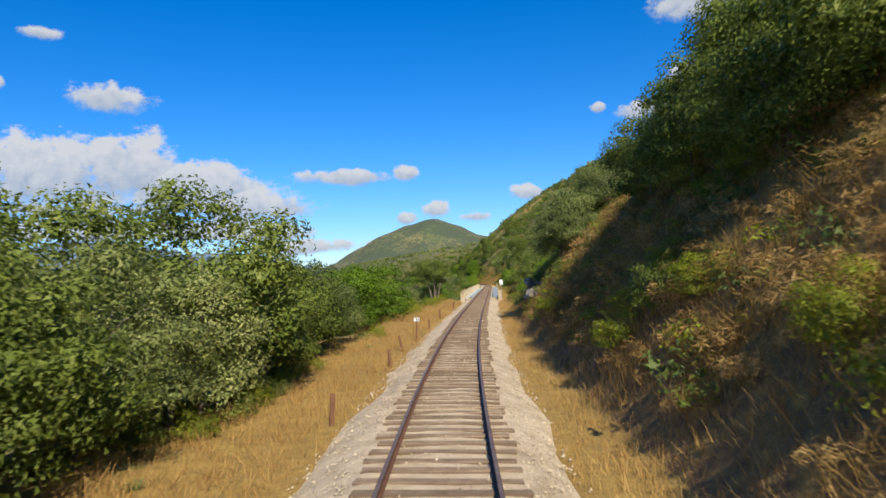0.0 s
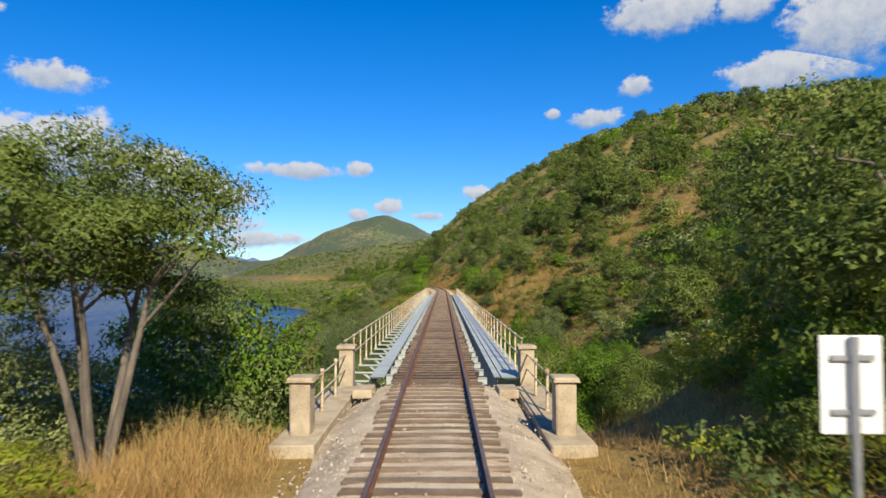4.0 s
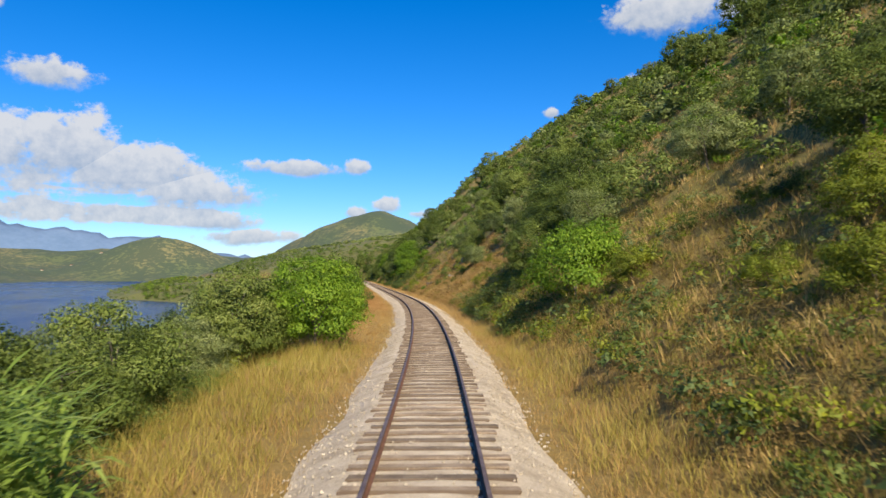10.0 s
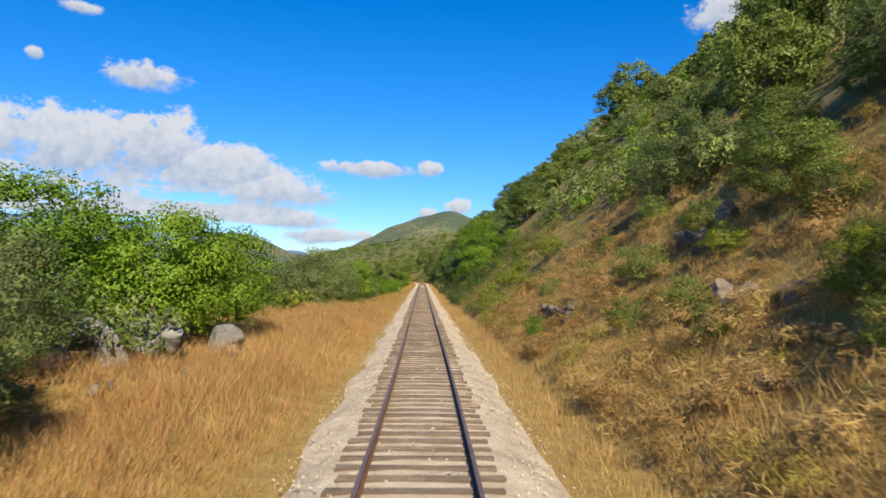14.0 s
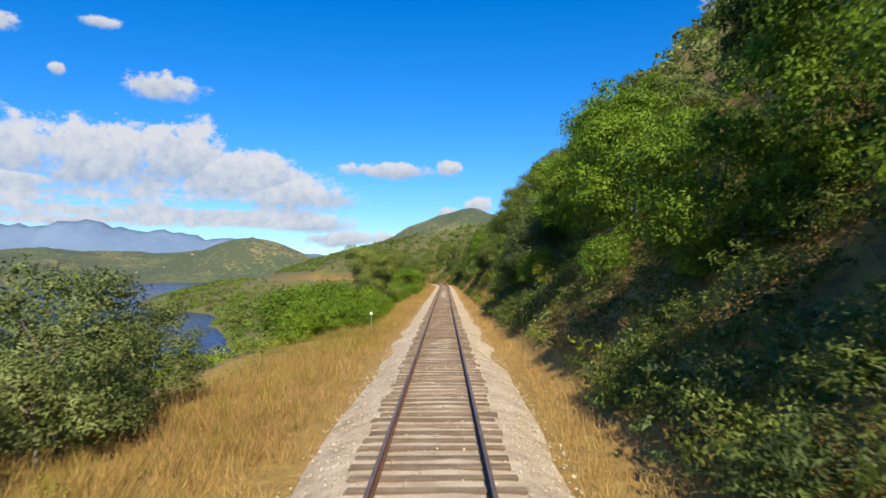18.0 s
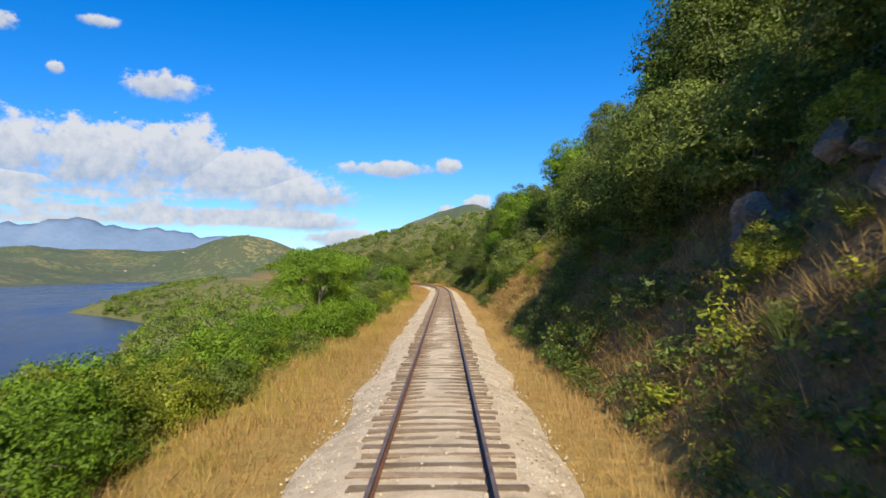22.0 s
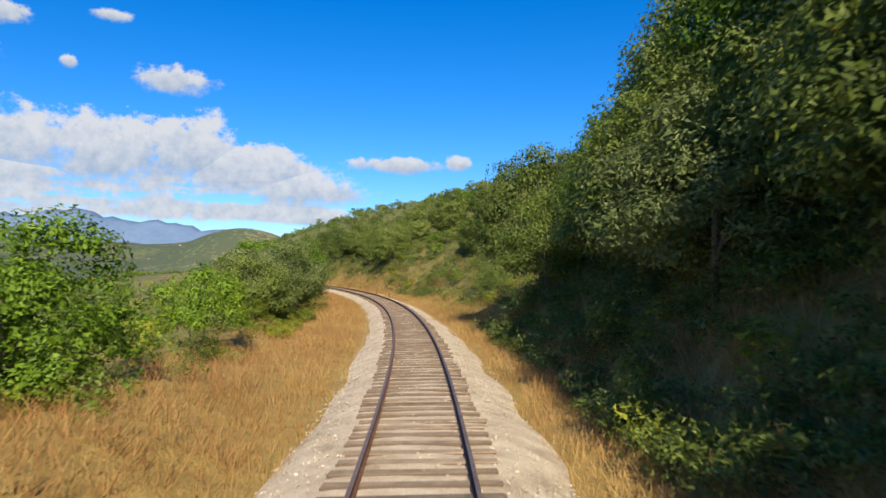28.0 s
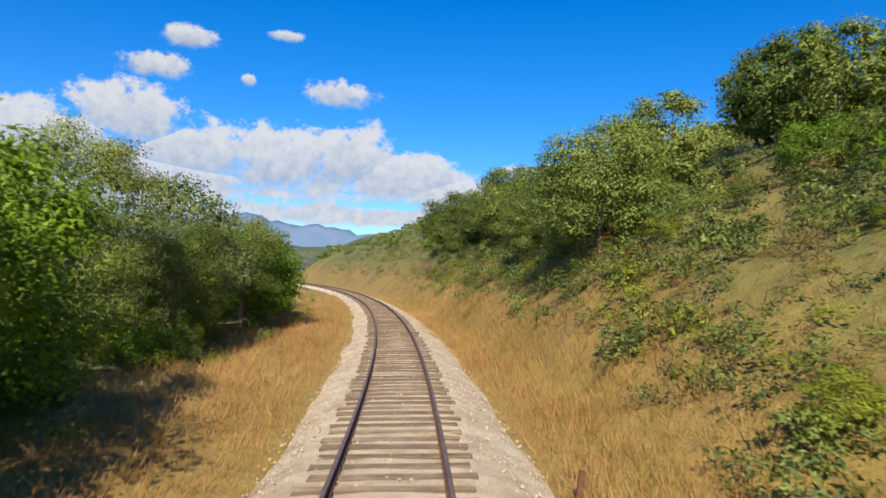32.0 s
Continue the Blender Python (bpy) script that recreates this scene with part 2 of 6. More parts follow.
TIMBER = grained("weathered_sleeper_wood", [(0.2, (0.12, 0.082, 0.054)), (0.5, (0.29, 0.21, 0.142)), (0.8, (0.48, 0.375, 0.265))], 3.0, 0.9, bump=0.6, fine=40, each=0.5, side_tone=(0.09, 0.06, 0.04))
BRIDGE_TIMBER = grained("dark_bridge_timber", [(0.2, (0.11, 0.07, 0.048)), (0.5, (0.26, 0.18, 0.122)), (0.85, (0.5, 0.39, 0.275))], 3.0, 0.9, bump=0.6, fine=40, each=0.5, side_tone=(0.018, 0.012, 0.009))
RUST = grained("rusty_rail_steel", [(0.25, (0.075, 0.036, 0.022)), (0.55, (0.155, 0.07, 0.04)), (0.85, (0.26, 0.135, 0.08))], 5, 0.75, 0.2, 0.4, fine=60)
POLISH = grained("worn_rail_head", [(0.3, (0.12, 0.075, 0.06)), (0.7, (0.26, 0.19, 0.16))], 3, 0.55, 0.5, 0.1, fine=50)
STONE = grained("pale_ballast_stone", [(0.2, (0.33, 0.26, 0.18)), (0.5, (0.53, 0.44, 0.33)), (0.85, (0.72, 0.63, 0.5))], 8, 0.95, bump=0.5, fine=50, each=0.4)
BALLAST = grained("ballast_bed", [(0.25, (0.3, 0.23, 0.155)), (0.5, (0.52, 0.42, 0.305)), (0.8, (0.72, 0.62, 0.48))], 1.4, 0.97, bump=1.0, fine=22, depth=0.05)
STEEL = grained("grey_painted_steel", [(0.25, (0.28, 0.31, 0.3)), (0.6, (0.4, 0.43, 0.42)), (0.9, (0.48, 0.5, 0.48))], 1.2, 0.55, 0.0, 0.15, fine=30)
RAILING = grained("cream_railing_paint_with_rust", [(0.3, (0.24, 0.12, 0.05)), (0.44, (0.44, 0.33, 0.2)), (0.66, (0.6, 0.56, 0.45))], 4, 0.6, 0.0, 0.25, fine=30)
CONCRETE = grained("weathered_concrete", [(0.2, (0.2, 0.15, 0.1)), (0.5, (0.4, 0.325, 0.22)), (0.9, (0.55, 0.47, 0.34))], 2, 0.95, bump=0.5, fine=25)
ROCK = grained("schist_rock", [(0.2, (0.07, 0.055, 0.042)), (0.5, (0.18, 0.14, 0.105)), (0.85, (0.38, 0.32, 0.25))], 1.2, 0.95, bump=1.0, fine=9, depth=0.12)
WHITE = grained("white_enamel", [(0.2, (0.66, 0.66, 0.64)), (0.8, (0.82, 0.82, 0.8))], 6, 0.5, bump=0.05)
GALVANISED = grained("galvanised_steel", [(0.2, (0.3, 0.31, 0.32)), (0.8, (0.5, 0.51, 0.52))], 10, 0.45, 0.7, 0.1)
BLACK = grained("black_paint", [(0.2, (0.015, 0.014, 0.013)), (0.8, (0.03, 0.028, 0.026))], 9, 0.6, bump=0.1)
WIRE = grained("dull_wire", [(0.2, (0.2, 0.2, 0.19)), (0.8, (0.36, 0.36, 0.34))], 9, 0.5, 0.6, 0.1)


def ground_material():
    m, n, shader = material("dry_ground", 0.97)
    geo = n.add("ShaderNodeNewGeometry")
    at = geo.outputs["Position"]
    broad, mid, fine, grain = n.noise(at, 0.02, 4), n.noise(at, 0.16, 5, 0.65), n.noise(at, 1.6, 5, 0.65), n.noise(at, 14, 3)
    straw = n.ramp(n.math("MULTIPLY_ADD", grain, 0.5, n.math("MULTIPLY", fine, 0.6)), (0.25, (0.15, 0.09, 0.022)), (0.55, (0.29, 0.182, 0.044)), (0.85, (0.46, 0.31, 0.09)))
    herb = n.ramp(n.math("MULTIPLY_ADD", grain, 0.4, n.math("MULTIPLY", fine, 0.6)), (0.2, (0.05, 0.058, 0.014)), (0.55, (0.125, 0.13, 0.03)), (0.85, (0.24, 0.22, 0.058)))
    earth = n.ramp(n.math("MULTIPLY_ADD", grain, 0.5, n.math("MULTIPLY", fine, 0.5)), (0.2, (0.07, 0.042, 0.02)), (0.55, (0.17, 0.105, 0.045)), (0.85, (0.31, 0.21, 0.1)))
    xyz = n.add("ShaderNodeSeparateXYZ", at)
    remote = n.math("MAXIMUM", n.add("ShaderNodeMapRange", xyz.outputs[1], 700.0, 1300.0, 0.0, 1.0).outputs[0], n.add("ShaderNodeMapRange", xyz.outputs[0], -300.0, -700.0, 0.0, 1.0).outputs[0])
    moist = n.add("ShaderNodeMapRange", xyz.outputs[1], 560.0, 690.0, 0.0, 0.15).outputs[0]      # greener pasture past the last cutting
    moist = n.math("ADD", moist, n.math("MULTIPLY", n.add("ShaderNodeMapRange", xyz.outputs[1], 90.0, 110.0, 0.0, 0.03).outputs[0], n.add("ShaderNodeMapRange", xyz.outputs[1], 215.0, 260.0, 1.0, 0.0).outputs[0]))
    moist = n.math("ADD", moist, n.add("ShaderNodeMapRange", xyz.outputs[2], -2.0, -9.0, 0.0, 0.18).outputs[0])      # lush by the river
    green = n.add("ShaderNodeMapRange", n.math("ADD", n.math("MULTIPLY_ADD", remote, 0.06, moist), n.math("ADD", n.math("MULTIPLY", broad, 0.5), n.math("MULTIPLY", mid, 0.6))), 0.44, 0.7, 0.05, 0.95)
    verge = n.add("ShaderNodeAttribute")
    verge.attribute_name = "verge"
    colour = n.mix(n.math("MULTIPLY", green.outputs[0], n.math("MULTIPLY_ADD", verge.outputs["Fac"], -0.85, 1.0)), straw, herb)
    steep = n.add("ShaderNodeMapRange", n.math("ADD", n.add("ShaderNodeSeparateXYZ", geo.outputs["True Normal"]).outputs[2], n.math("MULTIPLY_ADD", fine, 0.3, -0.15)), 0.52, 0.64, 1.0, 0.0)
    colour = n.mix(steep.outputs[0], colour, earth)
    # russet heath and bracken litter in patches on the open hill by the bridge
    heath = n.math("MULTIPLY", n.add("ShaderNodeMapRange", xyz.outputs[1], 85.0, 120.0, 0.0, 1.0).outputs[0], n.add("ShaderNodeMapRange", xyz.outputs[1], 215.0, 260.0, 1.0, 0.0).outputs[0])
    heath = n.math("MULTIPLY", heath, n.add("ShaderNodeMapRange", n.math("ADD", n.math("MULTIPLY", mid, 0.6), n.math("MULTIPLY", fine, 0.4)), 0.38, 0.58, 0.35, 0.85).outputs[0])
    colour = n.mix(heath, colour, n.ramp(grain, (0.3, (0.1, 0.064, 0.016)), (0.7, (0.215, 0.14, 0.034))))
    # distant trees and orchards as dark specks on the far slopes
    wood = n.add("ShaderNodeMapRange", n.math("ADD", n.math("MULTIPLY", n.noise(at, 0.055, 3, 0.7), 0.7), n.math("MULTIPLY", n.noise(at, 0.006, 3), 0.5)), 0.52, 0.58, 0.0, 0.85)
    field = n.ramp(n.noise(at, 0.0045, 4, 0.55), (0.38, (0.2, 0.17, 0.08)), (0.5, (0.135, 0.142, 0.064)), (0.6, (0.085, 0.112, 0.052)))
    beyond = n.math("MAXIMUM", n.add("ShaderNodeMapRange", xyz.outputs[1], 1300.0, 2200.0, 0.0, 0.75).outputs[0], n.add("ShaderNodeMapRange", xyz.outputs[0], -500.0, -900.0, 0.0, 0.75).outputs[0])
    colour = n.mix(beyond, colour, field)
    colour = n.mix(n.math("MULTIPLY", wood.outputs[0], remote), colour, (0.045, 0.066, 0.038))
    n.put(shader.inputs["Base Color"], colour)
    b = n.add("ShaderNodeBump")
    b.inputs["Strength"].default_value, b.inputs["Distance"].default_value = 0.8, 0.15
    n.put(b.inputs["Height"], n.math("MULTIPLY_ADD", grain, 0.4, fine))
    n.tree.links.new(b.outputs[0], shader.inputs["Normal"])
    return m


def water_material():
    m, n, shader = material("river_water", 0.12)
    at = n.add("ShaderNodeNewGeometry").outputs["Position"]
    swell = n.noise(n.add("ShaderNodeVectorMath", at, (1.0, 0.45, 1.0), operation="MULTIPLY").outputs[0], 0.5, 5, 0.6)
    streak = n.noise(n.add("ShaderNodeVectorMath", at, (1.0, 0.35, 1.0), operation="MULTIPLY").outputs[0], 0.012, 5, 0.65)
    n.put(shader.inputs["Base Color"], n.ramp(streak, (0.35, (0.002, 0.023, 0.1)), (0.58, (0.005, 0.034, 0.13)), (0.7, (0.03, 0.085, 0.2))))
    shader.inputs["Specular IOR Level"].default_value, shader.inputs["IOR"].default_value = 0.26, 1.11
    n.put(shader.inputs["Roughness"], n.add("ShaderNodeMapRange", streak, 0.4, 0.65, 0.1, 0.3).outputs[0])
    b = n.add("ShaderNodeBump")
    b.inputs["Strength"].default_value, b.inputs["Distance"].default_value = 0.6, 0.5
    n.put(b.inputs["Height"], swell)
    n.tree.links.new(b.outputs[0], shader.inputs["Normal"])
    return m


GROUND, WATER = ground_material(), water_material()
# aerial haze over the far range, painted into its base colour as blue
FAR_BLUE = grained("far_range_haze_blue", [(0.3, (0.09, 0.15, 0.25)), (0.6, (0.125, 0.19, 0.3)), (0.9, (0.17, 0.22, 0.31))], 0.004, 1.0, bump=0.0)
FAR_SCRUB = leafy("far_scrub", (0.045, 0.07, 0.016), (0.155, 0.2, 0.04), (0.34, 0.37, 0.1), 0.15, 0.8)


# ---- mesh helpers ----
def mesh_of(name, verts, faces, mat, smooth=False, normals=None):
    """A mesh from arrays of vertices and of faces that all have the same number of corners."""
    verts, faces = np.asarray(verts, np.float32).reshape(-1, 3), np.asarray(faces, np.int32)
    me, k = bpy.data.meshes.new(name), faces.shape[1]
    me.vertices.add(len(verts))
    me.vertices.foreach_set("co", verts.ravel())
    me.loops.add(faces.size)
    me.loops.foreach_set("vertex_index", faces.ravel())
    me.polygons.add(len(faces))
    me.polygons.foreach_set("loop_start", np.arange(0, faces.size, k, dtype=np.int32))
    me.polygons.foreach_set("use_smooth", np.full(len(faces), bool(smooth) or normals is not None))
    me.update(calc_edges=True)
    if normals is not None:
        me.attributes.new("custom_normal", "FLOAT_VECTOR", "POINT").data.foreach_set("vector", np.asarray(normals, np.float32).ravel())
    me.materials.append(mat)
    return me


def piece(name, me, parent=None, m=None, label=""):
    ob = new(name, me)
    if m is not None:
        ob.matrix_basis = m
    ob.parent = parent
    return tagged(ob, label)


def under(ob, parent):
    """Hang a piece on a part without moving it."""
    ob.parent = parent
    ob.matrix_basis = parent.matrix_basis.inverted() @ ob.matrix_basis


def part(name, bm, mat, parent, label=""):
    me = bpy.data.meshes.new(name)
    bm.to_mesh(me)
    bm.free()
    me.materials.append(mat)
    return piece(name, me, parent, None, label)


def bevelled_box(size, at=(0, 0, 0), bevel=0.01, bm=None):
    bm = bm or bmesh.new()
    made = bmesh.ops.create_cube(bm, size=1.0, matrix=Matrix.Translation(at) @ Matrix.Diagonal((*size, 1)))["verts"]
    if bevel:
        edges = list({e for v in made for e in v.link_edges})
        bmesh.ops.bevel(bm, geom=edges, offset=bevel, segments=1, affect="EDGES")
    return bm


def tube(points, radii, sides=7):
    """Vertices and quads of a round bar along points."""
    points, n = np.asarray(points, float), len(points)
    ahead = np.gradient(points, axis=0)
    ahead /= np.linalg.norm(ahead, axis=1, keepdims=True) + 1e-9
    side = np.cross(ahead, [0.31, 0.2, 0.93] if abs(ahead[0][2]) < 0.9 else [1, 0.1, 0])
    side /= np.linalg.norm(side, axis=1, keepdims=True) + 1e-9
    other = np.cross(ahead, side)
    a = np.arange(sides) * 2 * np.pi / sides
    v = points[:, None] + (side[:, None] * np.cos(a)[None, :, None] + other[:, None] * np.sin(a)[None, :, None]) * np.broadcast_to(radii, n)[:, None, None]
    i, j = np.arange(n - 1)[:, None] * sides, np.arange(sides)[None]
    f = np.stack(np.broadcast_arrays(i + j, i + (j + 1) % sides, i + sides + (j + 1) % sides, i + sides + j), -1).reshape(-1, 4)
    return v.reshape(-1, 3), f


def joined(pairs):
    vs, fs, k = [], [], 0
    for v, f in pairs:
        v = np.asarray(v).reshape(-1, 3)
        vs.append(v)
        fs.append(np.asarray(f) + k)
        k += len(v)
    return np.concatenate(vs), np.concatenate(fs)


def wave(x, y, scale, seed=0):
    """Smooth rolling noise about 0, within -1 and 1."""
    r = np.random.RandomState(seed)
    total = 0
    for k in range(6):
        a, p, q = r.uniform(0, 6.28), r.uniform(0, 6.28), r.uniform(0.7, 1.6)
        total = total + np.sin((x * np.cos(a) + y * np.sin(a)) / scale * q * 6.28 + p + 1.3 * np.sin((x * np.sin(a) - y * np.cos(a)) / scale * 3.1 + p))
    return total / 4.5


def smooth(a, b, x):
    t = np.clip((x - a) / (b - a), 0, 1)
    return t * t * (3 - 2 * t)


# ---- the land ----
WATER_Z = -20.0
LEFT_FLAT = [(-120, 5), (45, 5), (70, 7), (98, 5), (215, 4.2), (286, 6), (297, 15), (330, 16), (348, 11), (376, 6), (405, 5), (415, 4.6), (470, 4.6), (560, 5), (590, 8), (620, 8), (900, 12)]
LEFT_RISE = [(-120, 0), (290, 0), (312, 0.5), (340, 0.9), (368, 0.4), (400, 0), (584, 0), (597, 1.0), (612, 0.9), (626, 0.4), (640, 0.2), (900, 0.2)]
SHORE = [(-120, 60), (60, 60), (104, 44), (150, 36), (200, 40), (300, 50), (420, 52), (500, 46), (540, 50), (640, 84), (690, 94), (790, 80), (900, 90)]
CUT_SLOPE = [(-120, 1.5), (56, 1.5), (70, 1.05), (90, 0.3), (215, 0.25), (240, 0.5), (262, 0.95), (285, 0.8), (345, 0.85), (380, 1.05), (420, 1.2), (447, 1.0), (458, 0.5), (468, 0.9), (480, 1.55), (514, 1.55), (528, 0.98), (576, 0.98), (596, 1.4), (640, 0.95), (655, 0.5), (706, 0.5), (722, 1.1), (900, 1.2)]
CUT_HIGH = [(-120, 9), (50, 8.5), (60, 6), (68, 2.5), (78, 0.5), (215, 0.3), (240, 1.0), (262, 4), (330, 5), (420, 6), (450, 3), (480, 7), (560, 8), (640, 4), (660, 0.8), (704, 0.8), (722, 3.6), (760, 5.5), (900, 6)]
CUT_TOE = [(-120, 3.7), (80, 3.9), (100, 3.2), (215, 4.5), (250, 4.2), (300, 4.2), (452, 4.2), (462, 7.0), (472, 4.6), (560, 4.3), (640, 4.5), (660, 6.5), (700, 6.5), (720, 4.7), (900, 4.5)]
HILL_SLOPE = [(-120, 0.95), (50, 0.9), (85, 0.6), (160, 0.62), (215, 0.7), (262, 0.95), (330, 1.1), (400, 1.22), (440, 1.28), (500, 1.4), (580, 1.42), (610, 1.12), (645, 0.78), (700, 0.66), (750, 0.6), (900, 0.6)]
HILL_CAP = [(-120, 40), (0, 36), (55, 24), (85, 36), (150, 42), (215, 52), (270, 72), (330, 92), (420, 110), (540, 112), (620, 78), (700, 66), (760, 60), (900, 68)]


def table(rows, s):
    return np.interp(s, *zip(*rows))


def ground(s, d):
    """Height of the land at chainage s, d metres right of the line, without the far hills."""
    a = np.abs(d)
    ravine = smooth(101, 122, s) * (1 - smooth(190, 212, s))
    flat, shore = table(LEFT_FLAT, s), table(SHORE, s)
    fall = np.clip((a - flat) / (shore - flat), 0, 3)
    left = -0.62 + table(LEFT_RISE, s) * smooth(3.0, 5.2, a) - 20.2 * fall ** 1.35
    left = left - 12.5 * ravine * (1 - smooth(0.1, 0.9, fall)) - 1.0 * (fall > 1) * (a - shore) * 0.3
    toe, slope, high = table(CUT_TOE, s), table(CUT_SLOPE, s), table(CUT_HIGH, s)
    out = np.clip(d - toe, 0, None)
    run = high / slope
    rise = np.where(out < run, slope * out, high + table(HILL_SLOPE, s) * (out - run))
    cap = table(HILL_CAP, s)
    hill = cap * (1 - np.exp(-rise / cap))
    right = -0.62 + hill - 12.5 * ravine * (1 - 0.75 * smooth(6, 60, d))
    right = right - 0.42 * np.clip(d - 112, 0, None) * (1 - smooth(320, 430, s))
    z = np.where(d < 0, np.maximum(left, -34), right)
    bumps = smooth(3.2, 9, a) * (0.34 * wave(s, d, 3.4, 4) + 0.5 * wave(s, d, 8, 1) + 0.9 * smooth(6, 40, a) * wave(s, d, 31, 2) + 3.0 * smooth(30, 120, a) * wave(s, d, 110, 3))
    return z + bumps * np.where(d < 0, np.clip((z - WATER_Z) / 8, 0, 1), 1)


Y_END = Y_GRID[-1]


def along(y):
    """Chainage and centre x of the line at the given y; past its end the line runs on and straightens."""
    s = np.interp(y, Y_GRID, S_GRID)
    over = np.clip(y - Y_END, 0, None)
    x = np.interp(y, Y_GRID, X_GRID) - 0.55 * over * np.exp(-over / 2600)
    x = x + np.clip(Y_GRID[0] - y, 0, None) * np.tan(H_GRID[0])
    return s, x, np.interp(y, Y_GRID, H_GRID)


def bump(x, y, cx, cy, high, rx, ry):
    return high * np.exp(-((x - cx) / rx) ** 2 - ((y - cy) / ry) ** 2)


def land(x, y):
    """Height of the land at any x, y, far hills and far river bank included."""
    s, xc, h = along(y)
    d = (x - xc) * np.cos(h)
    z = ground(s, d)
    far = smooth(900, 2100, y)
    z = z + far * (bump(x, y, -330, 3700, 122, 320, 500) * (1 + 0.12 * wave(x, y, 260, 12)) + bump(x, y, -285, 3650, 70, 150, 260) + bump(x, y, -540, 3680, 14, 150, 260) + bump(x, y, -820, 3900, 120, 500, 400) + bump(x, y, 250, 3600, 120, 420, 500))
    z = z + far * bump(x, y, -640, 3700, 75, 300, 420)
    z = z + far * bump(x, y, -1150, 3000, 190, 330, 300)
    z = z + far * smooth(150, 500, d) * 20
    bank = np.interp(y, (-400, 700, 1200, 1800, 2600, 3000, 3400), (-1500, -1200, -980, -1030, -1250, -1100, 0))
    past = bank - x
    opposite = -21.5 + 85 * smooth(0, 520, past) * (0.75 + 0.35 * wave(x, y, 700, 7)) + 6 * smooth(0, 150, past) * wave(x, y, 160, 8) + 70 * smooth(500, 1500, past)
    return np.where(past > -30, np.maximum(z, opposite), z)


def strip(rows, cols):
    i, j = np.arange(rows - 1)[:, None], np.arange(cols - 1)[None]
    k = i * cols + j
    return np.stack([k, k + 1, k + cols + 1, k + cols], -1).reshape(-1, 4)


def build_ground():
    near = np.arange(-130, 800, 1.6)
    ys = np.concatenate([np.linspace(-900, -140, 16), near, 800 + np.cumsum(1.8 * 1.02 ** np.arange(190))])
    ys = ys[ys < 4700]
    side = np.concatenate([[1.2, 2.2, 2.9], np.arange(3.4, 9, 0.5), 9 + np.cumsum(0.65 * 1.07 ** np.arange(88))])
    us = np.concatenate([-side[::-1], [0], side])
    y, u = np.meshgrid(ys, us, indexing="ij")
    s, xc, h = along(y)
    x = xc + u / np.cos(h)
    v = np.stack([x, y, land(x, y)], -1)
    ob = new("ground", mesh_of("ground", v, strip(*y.shape), GROUND, True))
    verge = ob.data.attributes.new("verge", "FLOAT", "POINT")
    verge.data.foreach_set("value", (1 - smooth(6.5, 11, np.abs(u))).ravel().astype(np.float32))
    tagged(ob, "dry grassy river hillside with earth and scrub", "ground", kind="structure")


def build_water():
    v = [[-5200, -900, WATER_Z], [60, -900, WATER_Z], [60, 4700, WATER_Z], [-5200, 4700, WATER_Z]]
    tagged(new("water", mesh_of("water", v, [[0, 1, 2, 3]], WATER)), "wide deep blue river with light ripples", "river", kind="structure")


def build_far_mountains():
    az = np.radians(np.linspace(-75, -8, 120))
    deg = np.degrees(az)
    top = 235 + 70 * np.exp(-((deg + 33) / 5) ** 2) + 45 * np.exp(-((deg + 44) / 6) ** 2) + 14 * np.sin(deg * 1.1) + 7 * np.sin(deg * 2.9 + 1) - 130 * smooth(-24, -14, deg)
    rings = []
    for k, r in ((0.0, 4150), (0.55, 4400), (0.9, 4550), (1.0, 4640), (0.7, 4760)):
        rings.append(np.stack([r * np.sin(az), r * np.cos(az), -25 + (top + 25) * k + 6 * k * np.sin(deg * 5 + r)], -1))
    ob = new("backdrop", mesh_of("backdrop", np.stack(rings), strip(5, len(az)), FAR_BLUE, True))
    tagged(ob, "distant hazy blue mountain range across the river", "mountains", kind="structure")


build_ground()
build_water()
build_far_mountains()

# ---- the railway ----
GAUGE, PITCH = 1.74, 0.6                 # between rail centres; between sleepers
BRIDGE = (107.5, 208.5)


def sweep(name, outline, s0, s1, step, mat, parent, label=""):
    """A closed outline of (d, z) drawn along the line from s0 to s1."""
    s = np.linspace(s0, s1, max(2, int((s1 - s0) / step) + 1))
    outline = np.asarray(outline, float)
    k = len(outline)
    v = place(s[:, None], outline[None, :, 0], outline[None, :, 1])
    i, j = np.arange(len(s) - 1)[:, None] * k, np.arange(k)[None]
    f = np.stack(np.broadcast_arrays(i + j, i + (j + 1) % k, i + k + (j + 1) % k, i + k + j), -1).reshape(-1, 4)
    me = mesh_of(name, v, f, mat)
    return piece(name, me, parent, None, label)


def track_pose(s, d=0.0, z=0.0, turn=0.0):
    x, y, h, b = [float(k) for k in line(s)]
    e = place(s, d, z)
    return Matrix.Translation(Vector(e)) @ pose(0, 0, 0, 0, 0, math.degrees(h) + turn) @ pose(0, 0, 0, 0, -math.degrees(b), 0)


track = tagged(new("railway_track"), "single broad-gauge railway track with rusty rails and wooden sleepers", "railway", kind="structure")


